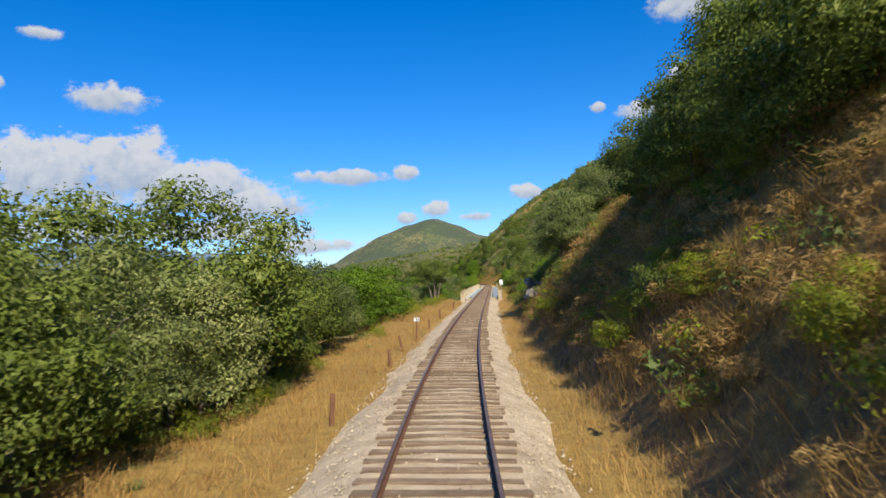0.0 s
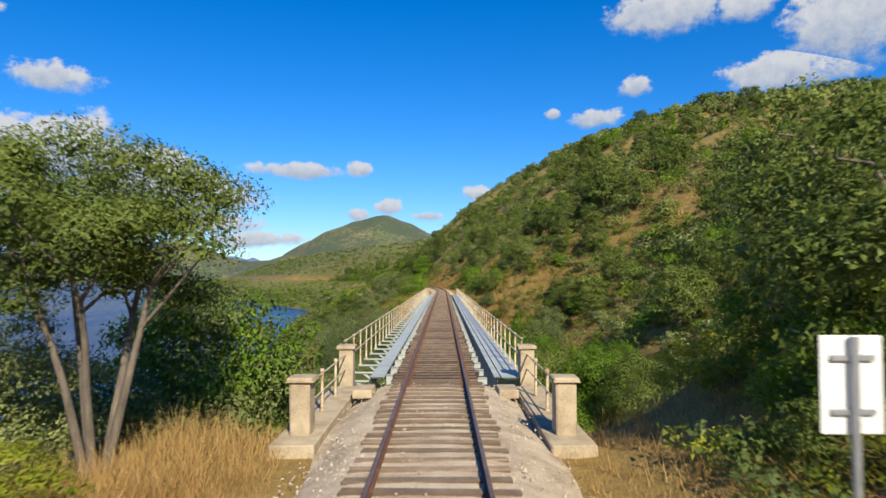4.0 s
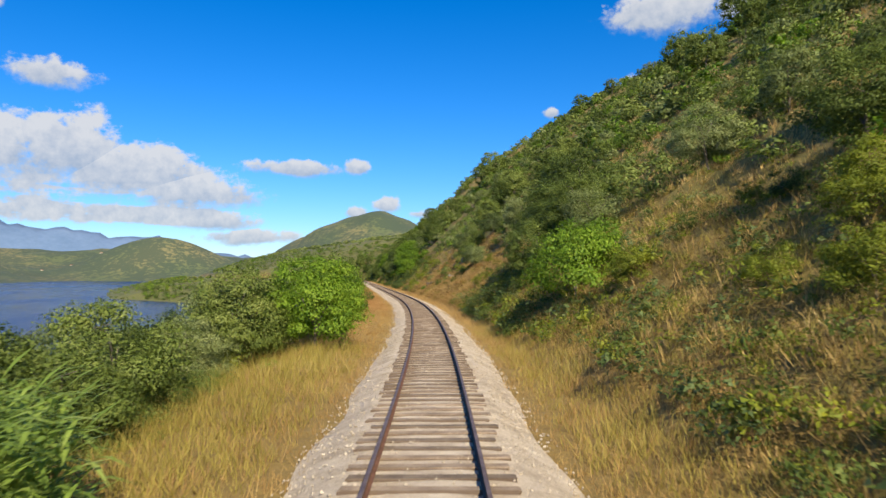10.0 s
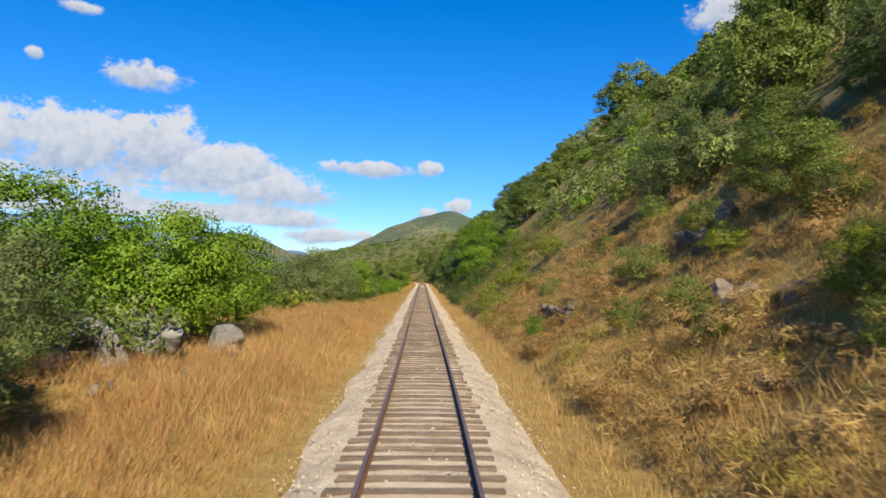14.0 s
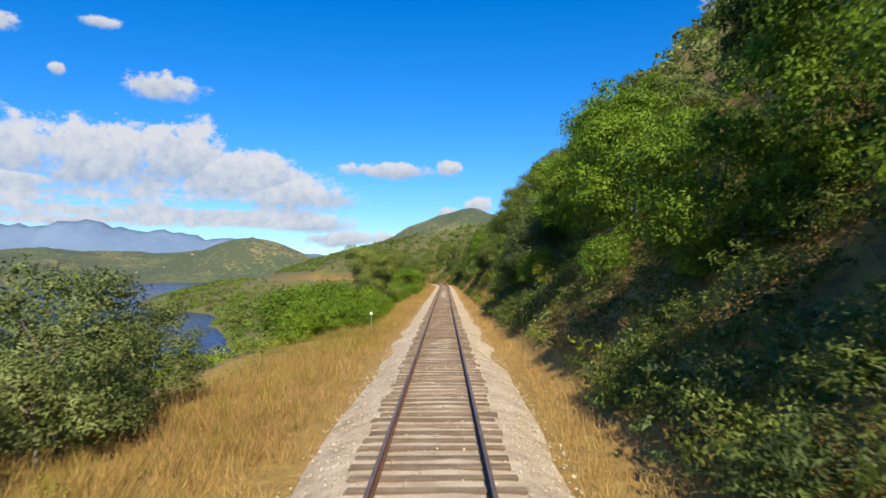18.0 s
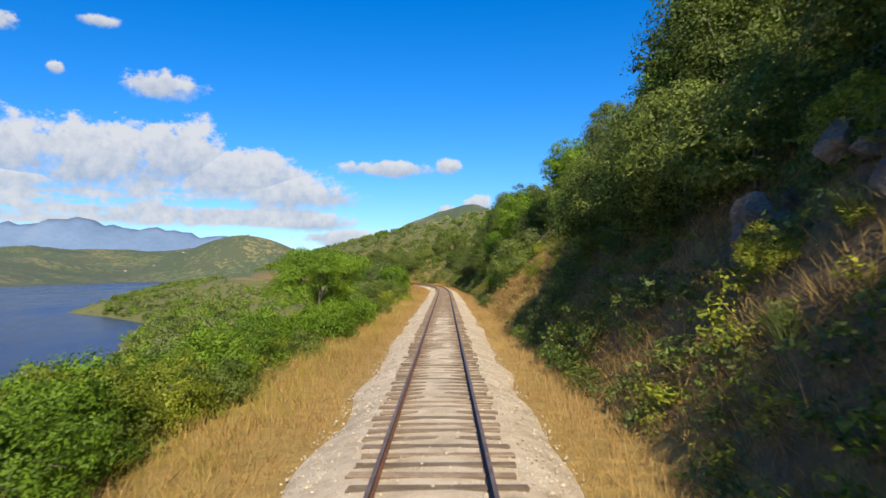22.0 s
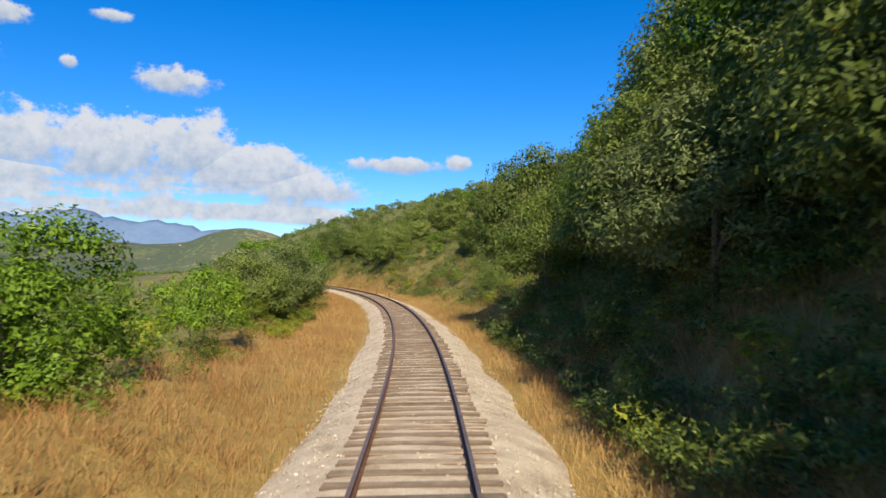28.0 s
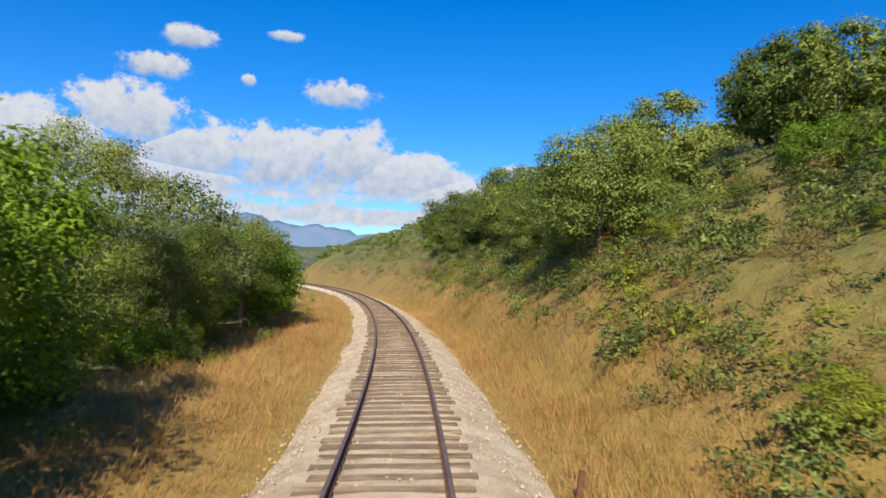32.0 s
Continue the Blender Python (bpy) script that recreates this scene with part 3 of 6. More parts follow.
def build_rails():
    for side in (-1, 1):
        c = side * GAUGE / 2
        foot = [(c - 0.065, -0.15), (c - 0.065, -0.138), (c - 0.012, -0.12), (c - 0.010, -0.045), (c - 0.034, -0.035), (c - 0.034, -0.006),
                (c + 0.034, -0.006), (c + 0.034, -0.035), (c + 0.010, -0.045), (c + 0.012, -0.12), (c + 0.065, -0.138), (c + 0.065, -0.15)]
        sweep("rail", foot, S0, S1, 2.0, RUST, track, "rusty steel rail")
        sweep("rail_head", [(c - 0.034, -0.006), (c - 0.026, 0.0), (c + 0.026, 0.0), (c + 0.034, -0.006), (c, -0.01)], S0, S1, 2.0, POLISH, track, "worn shiny rail head")


def sleeper_mesh(name, mat, seed, height):
    r = random.Random(seed)
    bm = bevelled_box((2.62, 0.24, height), (0, 0, -0.155 - height / 2), 0.018)
    for v in bm.verts:
        v.co += Vector((r.uniform(-0.035, 0.035) if abs(v.co.x) > 1 else 0, r.uniform(-0.012, 0.012), r.uniform(-0.008, 0.006)))
    me = bpy.data.meshes.new(name)
    bm.to_mesh(me)
    bm.free()
    me.materials.append(mat)
    return me


def build_sleepers():
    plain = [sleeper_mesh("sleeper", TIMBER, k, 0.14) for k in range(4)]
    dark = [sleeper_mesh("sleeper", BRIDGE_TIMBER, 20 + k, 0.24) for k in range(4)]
    r = random.Random(4)
    rest = []
    for k, s in enumerate(np.arange(S0 + 1, S1 - 30, PITCH)):
        on_bridge = BRIDGE[0] - 0.3 < s < BRIDGE[1] + 0.3
        shift, turn, low = r.uniform(-0.08, 0.08), r.uniform(-1.6, 1.6), r.uniform(-0.012, 0.006)
        if on_bridge or 208 < s < 282:
            piece("sleeper", (dark if on_bridge else plain)[k % 4], track, track_pose(s, shift, 0 if on_bridge else low, turn))
        else:
            me, m = plain[k % 4], track_pose(s, shift, low, turn)
            co = np.empty(len(me.vertices) * 3)
            me.vertices.foreach_get("co", co)
            rest.append((co.reshape(-1, 3) @ np.array(m.to_3x3()).T + np.array(m.translation), me))
    vs, fs3, k0 = [], [], 0
    for co, me in rest:
        me.calc_loop_triangles()
        tri = np.empty(len(me.loop_triangles) * 3, np.int32)
        me.loop_triangles.foreach_get("vertices", tri)
        vs.append(co)
        fs3.append(tri.reshape(-1, 3) + k0)
        k0 += len(co)
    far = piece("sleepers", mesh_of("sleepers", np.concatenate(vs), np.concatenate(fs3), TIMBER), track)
    far["kind"] = "stuff"


def build_fastenings():
    """Rusty bed plates and spikes beside each rail on the bridge and its ends."""
    bm = bevelled_box((0.30, 0.16, 0.018), (0, 0, -0.15), 0)
    for x in (-0.1, 0.1):
        bevelled_box((0.035, 0.05, 0.06), (x, 0.03, -0.125), 0, bm)
        bevelled_box((0.07, 0.09, 0.03), (x * 0.9, 0.03, -0.128), 0, bm)
    me = bpy.data.meshes.new("bed_plate")
    bm.to_mesh(me)
    bm.free()
    me.materials.append(RUST)
    for s in np.arange(S0 + 1, S1, PITCH):
        if BRIDGE[0] - 2 < s < BRIDGE[1] + 2:
            for side in (-1, 1):
                piece("bed_plate", me, track, track_pose(s, side * GAUGE / 2, 0.004))


def build_ballast():
    for name, s0, s1 in (("ballast", S0, BRIDGE[0] - 0.6), ("ballast", BRIDGE[1] + 0.6, S1 - 20)):
        s = np.arange(s0, s1, 0.8)
        d = np.array([-3.0, -2.45, -1.9, -1.5, -1.2, -0.95, -0.8, -0.3, 0.3, 0.8, 0.95, 1.2, 1.5, 1.9, 2.45, 3.0])
        z = np.array([-0.8, -0.55, -0.34, -0.23, -0.19, -0.175, -0.19, -0.175, -0.175, -0.19, -0.175, -0.19, -0.23, -0.34, -0.55, -0.8])
        S, D = np.meshgrid(s, d, indexing="ij")
        Z = np.broadcast_to(z, S.shape) + 0.02 * wave(S, D, 1.9, 5) + 0.012 * wave(S, D, 0.8, 6)
        D = np.where(np.abs(D) > 1.45, np.sign(D) * (1.45 + (np.abs(D) - 1.45) * np.interp(S, (500, 540, 600, 640), (0.8, 1.0, 1.0, 0.82))), D)
        D = D + (np.abs(D) > 1.7) * 0.22 * wave(S, D * 0 + np.sign(D) * 40, 9, 9) * np.sign(D)
        Z = Z - 0.016 * (1 - smooth(1.1, 1.5, np.abs(D)))
        full = smooth(476, 494, S) * (1 - smooth(520, 540, S)) * (1 - smooth(0.55, 0.85, np.abs(D)))
        Z = Z + full * (0.028 + 0.016 * wave(S, D, 2.6, 15))
        ob = new(name, mesh_of(name, place(S, D, Z), strip(*S.shape), BALLAST, True))
        tagged(ob, "bed of pale crushed stone ballast under the sleepers", "ballast", kind="structure")


STONE_SHAPE = np.array([[1, 0, 0.1], [-0.9, 0.2, 0], [0.1, 1, -0.1], [0, -0.9, 0.15], [0.1, 0.05, 0.8], [-0.1, 0, -0.7]])
STONE_FACES = np.array([[0, 2, 4], [2, 1, 4], [1, 3, 4], [3, 0, 4], [2, 0, 5], [1, 2, 5], [3, 1, 5], [0, 3, 5]])


def build_stones():
    r = np.random.RandomState(11)
    n = 60000
    s = r.uniform(-2, 800, n)
    d = r.choice([-1, 1], n) * (1.2 + r.beta(1.2, 1.3, n) * 1.45)
    mid = r.rand(n) < 0.22
    d = np.where(mid, r.uniform(-1.25, 1.25, n), d)
    keep = ~((s > BRIDGE[0] - 0.6) & (s < BRIDGE[1] + 0.6))
    s, d = s[keep], d[keep]
    n = len(s)
    z = np.interp(np.abs(d), (0, 1.5, 1.9, 2.45, 3.0), (-0.17, -0.215, -0.33, -0.54, -0.78)) + r.uniform(-0.01, 0.02, n)
    at = place(s, d, z)
    size = r.uniform(0.018, 0.038, n) * (1 + 0.5 * (r.rand(n) > 0.95))
    turn = r.uniform(0, 6.28, n)
    shape = STONE_SHAPE[None] * r.uniform(0.65, 1.3, (n, 6, 1)) * size[:, None, None]
    c, q = np.cos(turn)[:, None], np.sin(turn)[:, None]
    v = np.stack([shape[..., 0] * c - shape[..., 1] * q, shape[..., 0] * q + shape[..., 1] * c, shape[..., 2]], -1) + at[:, None]
    f = STONE_FACES[None] + 6 * np.arange(n)[:, None, None]
    tagged(new("ballast_stones", mesh_of("ballast_stones", v, f.reshape(-1, 3), STONE)), "loose pale stones on the ballast shoulders", "stones", kind="stuff")


build_rails()
build_ballast()


# ---- the bridge ----
POST_GAP = 1.94


def mesh_from(pairs, name, mat, smooth_shade=False):
    v, f = joined(pairs)
    return mesh_of(name, v, f, mat, smooth_shade)


def build_bridge():
    b0, b1 = BRIDGE
    mid = (b0 + b1) / 2
    bridge = tagged(new("railway_bridge"), "grey painted steel girder railway bridge with open timber deck", "bridge")
    x0, y0, h, _ = [float(k) for k in line(mid)]
    span = b1 - b0

    def bar(name, d0, d1, z0, z1, mat=STEEL, label="", s0=b0, s1=b1):
        return sweep(name, [(d0, z0), (d0, z1), (d1, z1), (d1, z0)], s0, s1, 6.0, mat, bridge, label)

    # main girders below the timbers, the two walkway stringers and their plates
    for side in (-1, 1):
        c = side * 1.02
        girder = bar("girder", c - 0.02, c + 0.02, -2.6, -0.45, label="riveted grey plate girder")
        under(bar("girder_flange", c - 0.2, c + 0.2, -0.45, -0.405), girder)
        under(bar("girder_flange", c - 0.2, c + 0.2, -2.65, -2.6), girder)
    bar("walkway_plank", -2.06, -1.62, -0.18, -0.14, label="narrow grey steel plank beside the sleepers")
    bar("stringer", -2.04, -2.0, -0.42, -0.18)
    bar("walkway_plate", 1.80, 1.98, -0.17, -0.14, label="narrow grey steel edge plate")
    bar("walkway_plate", 2.03, 2.65, -0.19, -0.155, label="wide grey steel walkway plate")
    bar("stringer", 1.84, 1.88, -2.3, -0.17)
    bar("stringer", 2.8, 2.98, -0.4, -0.34)
    # brackets and railing posts
    n = int(span / POST_GAP)
    arm = bevelled_box((1.05, 0.13, 0.05), (-2.45, 0, -0.36), 0.006)
    strut = bevelled_box((1.15, 0.05, 0.07), (0, 0, 0), 0)
    strut.transform(Matrix.Translation((-2.12, 0, -0.72)) @ pose(0, 0, 0, 0, 38, 0))
    made = bpy.data.meshes.new("strut")
    strut.to_mesh(made)
    strut.free()
    arm.from_mesh(made)
    bevelled_box((0.14, 0.16, 0.02), (-2.9, 0, -0.325), 0, arm)
    arm_left = bpy.data.meshes.new("bracket")
    arm.to_mesh(arm_left)
    arm.free()
    arm_left.materials.append(STEEL)
    arm = bevelled_box((1.1, 0.1, 0.05), (2.36, 0, -0.36), 0.006)
    bevelled_box((0.9, 0.012, 0.18), (2.36, 0, -0.47), 0, arm)
    arm_right = bpy.data.meshes.new("bracket")
    arm.to_mesh(arm_right)
    arm.free()
    arm_right.materials.append(STEEL)
    gusset = bevelled_box((0.3, 0.09, 0.03), (-1.47, 0, -0.2), 0.004)
    bevelled_box((0.3, 0.012, 0.3), (-1.47, 0, -0.36), 0, gusset)
    gusset_mesh = bpy.data.meshes.new("gusset")
    gusset.to_mesh(gusset_mesh)
    gusset.free()
    gusset_mesh.materials.append(STEEL)
    cleat = bevelled_box((0.3, 0.09, 0.03), (1.48, 0, -0.3), 0.004)
    bevelled_box((0.3, 0.012, 0.2), (1.48, 0, -0.41), 0, cleat)
    cleat_mesh = bpy.data.meshes.new("cleat")
    cleat.to_mesh(cleat_mesh)
    cleat.free()
    cleat_mesh.materials.append(STEEL)
    OUT = {-1: -2.9, 1: 2.72}             # the railings' distance from the centre line
    foot = -0.33
    pv = [tube([(0, 0, foot), (0, 0, foot + 0.03)], 0.07, 10), tube([(0, 0, foot + 0.03), (0, 0, foot + 0.16), (0, 0, foot + 0.2), (0, 0, 0.9)], [0.045, 0.042, 0.034, 0.03], 10),
          tube([(0, 0, 0.88), (0, 0, 0.9), (0, 0, 0.965), (0, 0, 0.985)], [0.03, 0.046, 0.046, 0.012], 10),
          tube([(0, 0, 0.31), (0, 0, 0.33), (0, 0, 0.39), (0, 0, 0.41)], [0.03, 0.04, 0.04, 0.03], 10)]
    post_mesh = mesh_from(pv, "post", RAILING, True)
    for side in (-1, 1):
        railing = tagged(new("railing"), "cream painted steel railing with rust stains and round posts", "railing", "bridge railings")
        for k in range(n + 1):
            s = b0 + 0.7 + k * POST_GAP
            piece("post", post_mesh, railing, track_pose(s, OUT[side], 0 if side < 0 else 0.05))
            piece("bracket", arm_left if side < 0 else arm_right, bridge, track_pose(s))
            if side < 0:
                piece("gusset", gusset_mesh, bridge, track_pose(s + 0.25))
            else:
                piece("cleat", cleat_mesh, bridge, track_pose(s + 0.25))
        s = np.linspace(b0 + 0.2, b1 - 0.2, 30)
        for z in (0.93, 0.36):
            v, f = tube(place(s, OUT[side], z + (0 if side < 0 else 0.05)), 0.024, 8)
            piece("handrail", mesh_of("handrail", v, f, RAILING, True), railing)
    # piers
    for s in (b0 + span / 3, b0 + 2 * span / 3):
        bm = bevelled_box((4.2, 2.2, 16), (0, 0, -10.7), 0.1)
        for v in bm.verts:
            if v.co.z < -10:
                v.co.x *= 1.25
                v.co.y *= 1.4
        p = part("pier", bm, CONCRETE, bridge, "tall masonry bridge pier")
        p.matrix_basis = track_pose(s)


def abutment(s_face, ahead):
    """Masonry abutment with low wing walls, four parapet pillars and short railings; it runs away from the bridge."""
    ab = tagged(new("abutment"), "weathered concrete bridge abutment with parapet pillars", "abutment", "bridge abutments")
    sgn = 1 if ahead else -1

    def block(name, d0, d1, sa, sb, z0, z1, label=""):
        s0, s1 = sorted((s_face + sgn * sa, s_face + sgn * sb))
        bm = bevelled_box((d1 - d0, s1 - s0, z1 - z0), ((d0 + d1) / 2, 0, (z0 + z1) / 2), 0.025)
        r = random.Random(len(name) + int(s0))
        for v in bm.verts:
            v.co += Vector((r.uniform(-0.015, 0.015), r.uniform(-0.015, 0.015), r.uniform(-0.01, 0.01)))
        p = part(name, bm, CONCRETE, ab, label)
        p.matrix_basis = track_pose((s0 + s1) / 2)
        return p

    block("wall", -3.3, 3.3, 0.1, 2.2, -14, -0.75)
    for side in (-1, 1):
        a, b = sorted((side * 2.35, side * 3.25))
        block("wing_wall", a, b, 0.3, 7.6, -9.0, -0.36)
        for at in (-0.5, 6.2):
            a, b = sorted((side * 2.58, side * 3.02))
            pillar = block("pillar", a, b, at, at + 0.55, -0.6, 0.72)
            a, b = sorted((side * 2.52, side * 3.08))
            under(block("pillar_cap", a, b, at - 0.06, at + 0.61, 0.72, 0.84), pillar)
        a, b = sorted((side * 1.75, side * 2.3))
        block("kerb", a, b, 1.2, 2.3, -0.4, -0.16)
        for k in (2.0, 4.1):
            s = s_face + sgn * k
            v, f = joined([tube([(0, 0, -0.38), (0, 0, -0.3)], 0.06, 8), tube([(0, 0, -0.3), (0, 0, 0.62)], 0.04, 8), tube([(0, 0, 0.6), (0, 0, 0.68)], [0.06, 0.05], 8)])
            piece("post", mesh_of("post", v, f, RAILING, True), ab, track_pose(s, side * 2.8), "cream painted iron post")
        s = s_face + sgn * np.linspace(0.0, 6.3, 8)
        for z in (0.56, 0.12):
            v, f = tube(place(s, side * 2.8, z), 0.022, 7)
            piece("handrail", mesh_of("handrail", v, f, RAILING, True), ab)


build_bridge()
abutment(BRIDGE[0], False)
abutment(BRIDGE[1], True)


# ---- plants ----
def leaf_cloud(r, lobes, n, size, droop=0.0, narrow=0.55, inner=0.16, spray=2.1):
    """Leaves as small blades on the shells of the lobes (rows of centre and radii), with broader sprays inside."""
    lobes = np.asarray(lobes, float)
    weight = lobes[:, 3] * lobes[:, 4] + lobes[:, 5] * lobes[:, 3]
    pick = r.choice(len(lobes), n, p=weight / weight.sum())
    way = r.normal(size=(n, 3))
    way[:, 2] = np.where(way[:, 2] < -0.35, -way[:, 2], way[:, 2])
    way /= np.linalg.norm(way, axis=1, keepdims=True)
    deep = r.rand(n) < inner
    reach = np.where(deep, r.uniform(0.1, 0.6, n), r.uniform(0.66, 1.08, n) + 0.05 * np.clip(r.normal(size=n), -1.5, 1.5))
    at = lobes[pick, :3] + way * lobes[pick, 3:] * reach[:, None]
    up = way * 0.9 + r.normal(size=(n, 3)) * 0.5 + [0, 0, 0.25]
    up /= np.linalg.norm(up, axis=1, keepdims=True)
    along_leaf = np.cross(up, r.normal(size=(n, 3)))
    along_leaf[:, 2] -= droop
    along_leaf /= np.linalg.norm(along_leaf, axis=1, keepdims=True) + 1e-9
    wide = np.cross(up, along_leaf)
    k = (size * r.uniform(0.55, 1.25, n) * np.where(deep, spray, 1))[:, None]
    v = np.stack([at - along_leaf * k + wide * k * narrow, at - along_leaf * k * 0.6 - wide * k * narrow, at + along_leaf * k], 1)
    flip = (np.cross(v[:, 1] - v[:, 0], v[:, 2] - v[:, 0]) * up).sum(1) < 0
    v[flip] = v[flip][:, [1, 0, 2]]
    centre = at - (lobes[:, :3] * weight[:, None]).sum(0) / weight.sum()
    nor = way * 0.75 + centre / (np.linalg.norm(centre, axis=1, keepdims=True) + 1e-9) * 0.5 + up * 0.7
    nor /= np.linalg.norm(nor, axis=1, keepdims=True) + 1e-9
    return v.reshape(-1, 3), np.arange(3 * n).reshape(-1, 3), np.repeat(nor, 3, 0)


def lobes_of(r, width, height, base, count):
    """Lobes of a rounded, uneven crown that spans the width and reaches from base to height."""
    rows = []
    mid, half = base + (height - base) * 0.46, (height - base) * 0.54
    for k in range(count):
        a, q = k * 2.4 + r.uniform(-0.4, 0.4), r.uniform(-0.75, 1.0)
        rad = width * r.uniform(0.085, 0.165)
        out = np.sqrt(1 - 0.85 * q * q) * (width / 2 - rad) * r.uniform(0.72, 1.1)
        z = mid + q * (half - rad * 0.8) * (1 if q > 0 else mid / half * 0.9)
        rows.append([np.cos(a) * out, np.sin(a) * out, z, rad, rad, rad * r.uniform(0.7, 0.95)])
    rows.append([0, 0, mid, width * 0.36, width * 0.36, half * 0.72])
    return rows


def limbs(r, height, spread, radius, count, fork=0.3):
    """A tapered trunk and its limbs."""
    bend = r.normal(size=2) * 0.08 * height
    t = np.linspace(0, 1, 6)
    trunk = np.stack([bend[0] * t ** 2, bend[1] * t ** 2, -0.35 + (height * 0.8 + 0.35) * t], -1)
    pairs = [tube(trunk, radius * (1.15 - 0.95 * t), 7)]
    for k in range(count):
        q = r.uniform(fork, 0.75)
        start = np.array([bend[0] * q ** 2, bend[1] * q ** 2, height * 0.8 * q])
        a = r.uniform(0, 6.28)
        end = start + [np.cos(a) * spread * r.uniform(0.5, 1), np.sin(a) * spread * r.uniform(0.5, 1), height * r.uniform(0.2, 0.42)]
        u = np.linspace(0, 1, 5)[:, None]
        path = start + (end - start) * u + np.array([0, 0, 0.12 * height]) * np.sin(u * 3.14) + r.normal(size=(5, 3)) * 0.03 * height * u
        pairs.append(tube(path, radius * 0.55 * (1 - 0.8 * u[:, 0]), 5))
    return pairs


PROTO = {}


def plant(kind, width, height, base, count, leaves, size, mat, label, category, stems=3, radius=0.09, narrow=0.55, droop=0.0, seed=0):
    """Make the patterns for one kind of tree or bush, to be copied wherever it stands: two of fine leaf for close to the line, two for farther out, two of coarser leaf for far up the slopes."""
    for k in range(6):
        r = np.random.RandomState(seed * 31 + k)
        n, leaf = [(int(leaves * (2.7 if category == "tree" else 2.3)), size * 0.6), (int(leaves * 1.25), size * 0.84), (int(leaves * 0.55), size * 1.2)][k // 2]
        thing = tagged(new(kind), label, category, kind.replace("_", " ") + " plants")
        wood = limbs(r, height * 0.85, width * 0.3, radius, stems)
        if kind.startswith("tall"):
            piece("trunk", mesh_of("trunk", *wood[0], BARK, True), thing)
            for limb in wood[1:]:
                piece("limb", mesh_of("limb", *limb, BARK, True), thing)
        else:
            piece("trunk", mesh_of("trunk", *joined(wood), BARK, True), thing)
        v, f, nor = leaf_cloud(r, lobes_of(r, width, height, base, int(count * 1.9)), n, leaf, droop, narrow, 0.2 if k < 2 else 0.16, 1.5 if k < 2 else 2.1)
        piece("crown", mesh_of("crown", v, f, mat, True, nor), thing)
        PROTO.setdefault(kind, []).append([thing, False])


def blades(r, n, spread, height, width, lean=0.5, mid=0.5):
    """Long narrow blades or stems rising from the ground: three corners wide at the foot, bent at the middle."""
    a, q = r.uniform(0, 6.28, n), np.sqrt(r.uniform(0, 1, n)) * spread
    foot = np.stack([np.cos(a) * q, np.sin(a) * q, np.full(n, -0.12)], -1)
    b = a + r.normal(size=n) * 0.9
    h = height * r.uniform(0.55, 1.1, n)
    out = np.stack([np.cos(b), np.sin(b), 0 * b], -1) * (h * lean * r.uniform(0.2, 1.2, n))[:, None]
    knee = foot + out * 0.35 + np.stack([0 * h, 0 * h, h * (mid + 0.12)], -1)
    tip = foot + out + np.stack([0 * h, 0 * h, h], -1)
    side = np.stack([-np.sin(b + 1), np.cos(b + 1), 0 * b], -1) * (width * r.uniform(0.6, 1.3, n))[:, None]
    v = np.stack([foot - side, foot + side, knee + side * 0.8, knee - side * 0.8, tip], 1)
    k = 5 * np.arange(n)[:, None]
    f = np.concatenate([k + [[0, 1, 2]], k + [[0, 2, 3]], k + [[3, 2, 4]]])
    return v, f


def stand(kind, s, d, scale=1.0, sink=0.0, pick=None, tall=1.0):
    """One plant of the kind at chainage s, d metres right of the line."""
    x, y, h, _ = [float(k) for k in line(s)]
    px, py = x + d * math.cos(h), y + d * math.sin(h)
    z = float(land(np.array([px]), np.array([py]))[0]) - sink - 0.3 * scale
    rows = PROTO[kind]
    r = random.Random(int(s * 100) + int(d * 37))
    if len(rows) > 3:
        rows = rows[:2] if -18 < d < 16 else rows[2:4] if -28 < d < 30 else rows[4:]
    row = rows[(r.randrange(len(rows)) if pick is None else pick) % len(rows)]
    m = pose(px, py, z, 0, 0, r.uniform(0, 360)) @ Matrix.Diagonal((scale, scale, scale * tall, 1))
    if row[1]:
        return copy_thing(row[0], m)
    row[0].matrix_basis, row[1] = m, True
    return row[0]


plant("holm_oak", 5.0, 4.6, 0.15, 34, 7600, 0.088, OAK, "dense dark green holm oak on the bank", "tree", seed=1)
plant("olive_tree", 4.6, 4.0, 0.1, 32, 6400, 0.088, OLIVE, "rounded grey-green wild olive with pale leaf tips", "tree", seed=2, narrow=0.45)
plant("tall_oak", 7.0, 9.5, 2.4, 56, 15000, 0.092, OAK, "tall leafy green oak rising beside the line", "tree", stems=6, radius=0.17, seed=7)
plant("tall_olive", 6.6, 9.0, 2.2, 52, 14000, 0.088, OLIVE, "tall grey-green olive rising beside the line", "tree", stems=6, radius=0.16, seed=8, narrow=0.45)
plant("green_tree", 4.8, 4.6, 0.2, 32, 6600, 0.095, BRIGHT, "leafy bright green young tree beside the line", "tree", seed=3)
plant("yellow_bush", 2.8, 2.3, 0.05, 18, 3000, 0.066, YELLOWISH, "yellow-green leafy bush on the embankment", "bush", seed=4, radius=0.03)
plant("green_bush", 3.2, 2.4, 0.0, 19, 3300, 0.072, BRIGHT, "leafy bright green bush on the bank", "bush", seed=5, radius=0.03)
plant("scrub_oak", 2.8, 2.2, 0.0, 18, 3000, 0.064, OAK, "low dark green scrub oak on the slope", "bush", seed=6, radius=0.03)


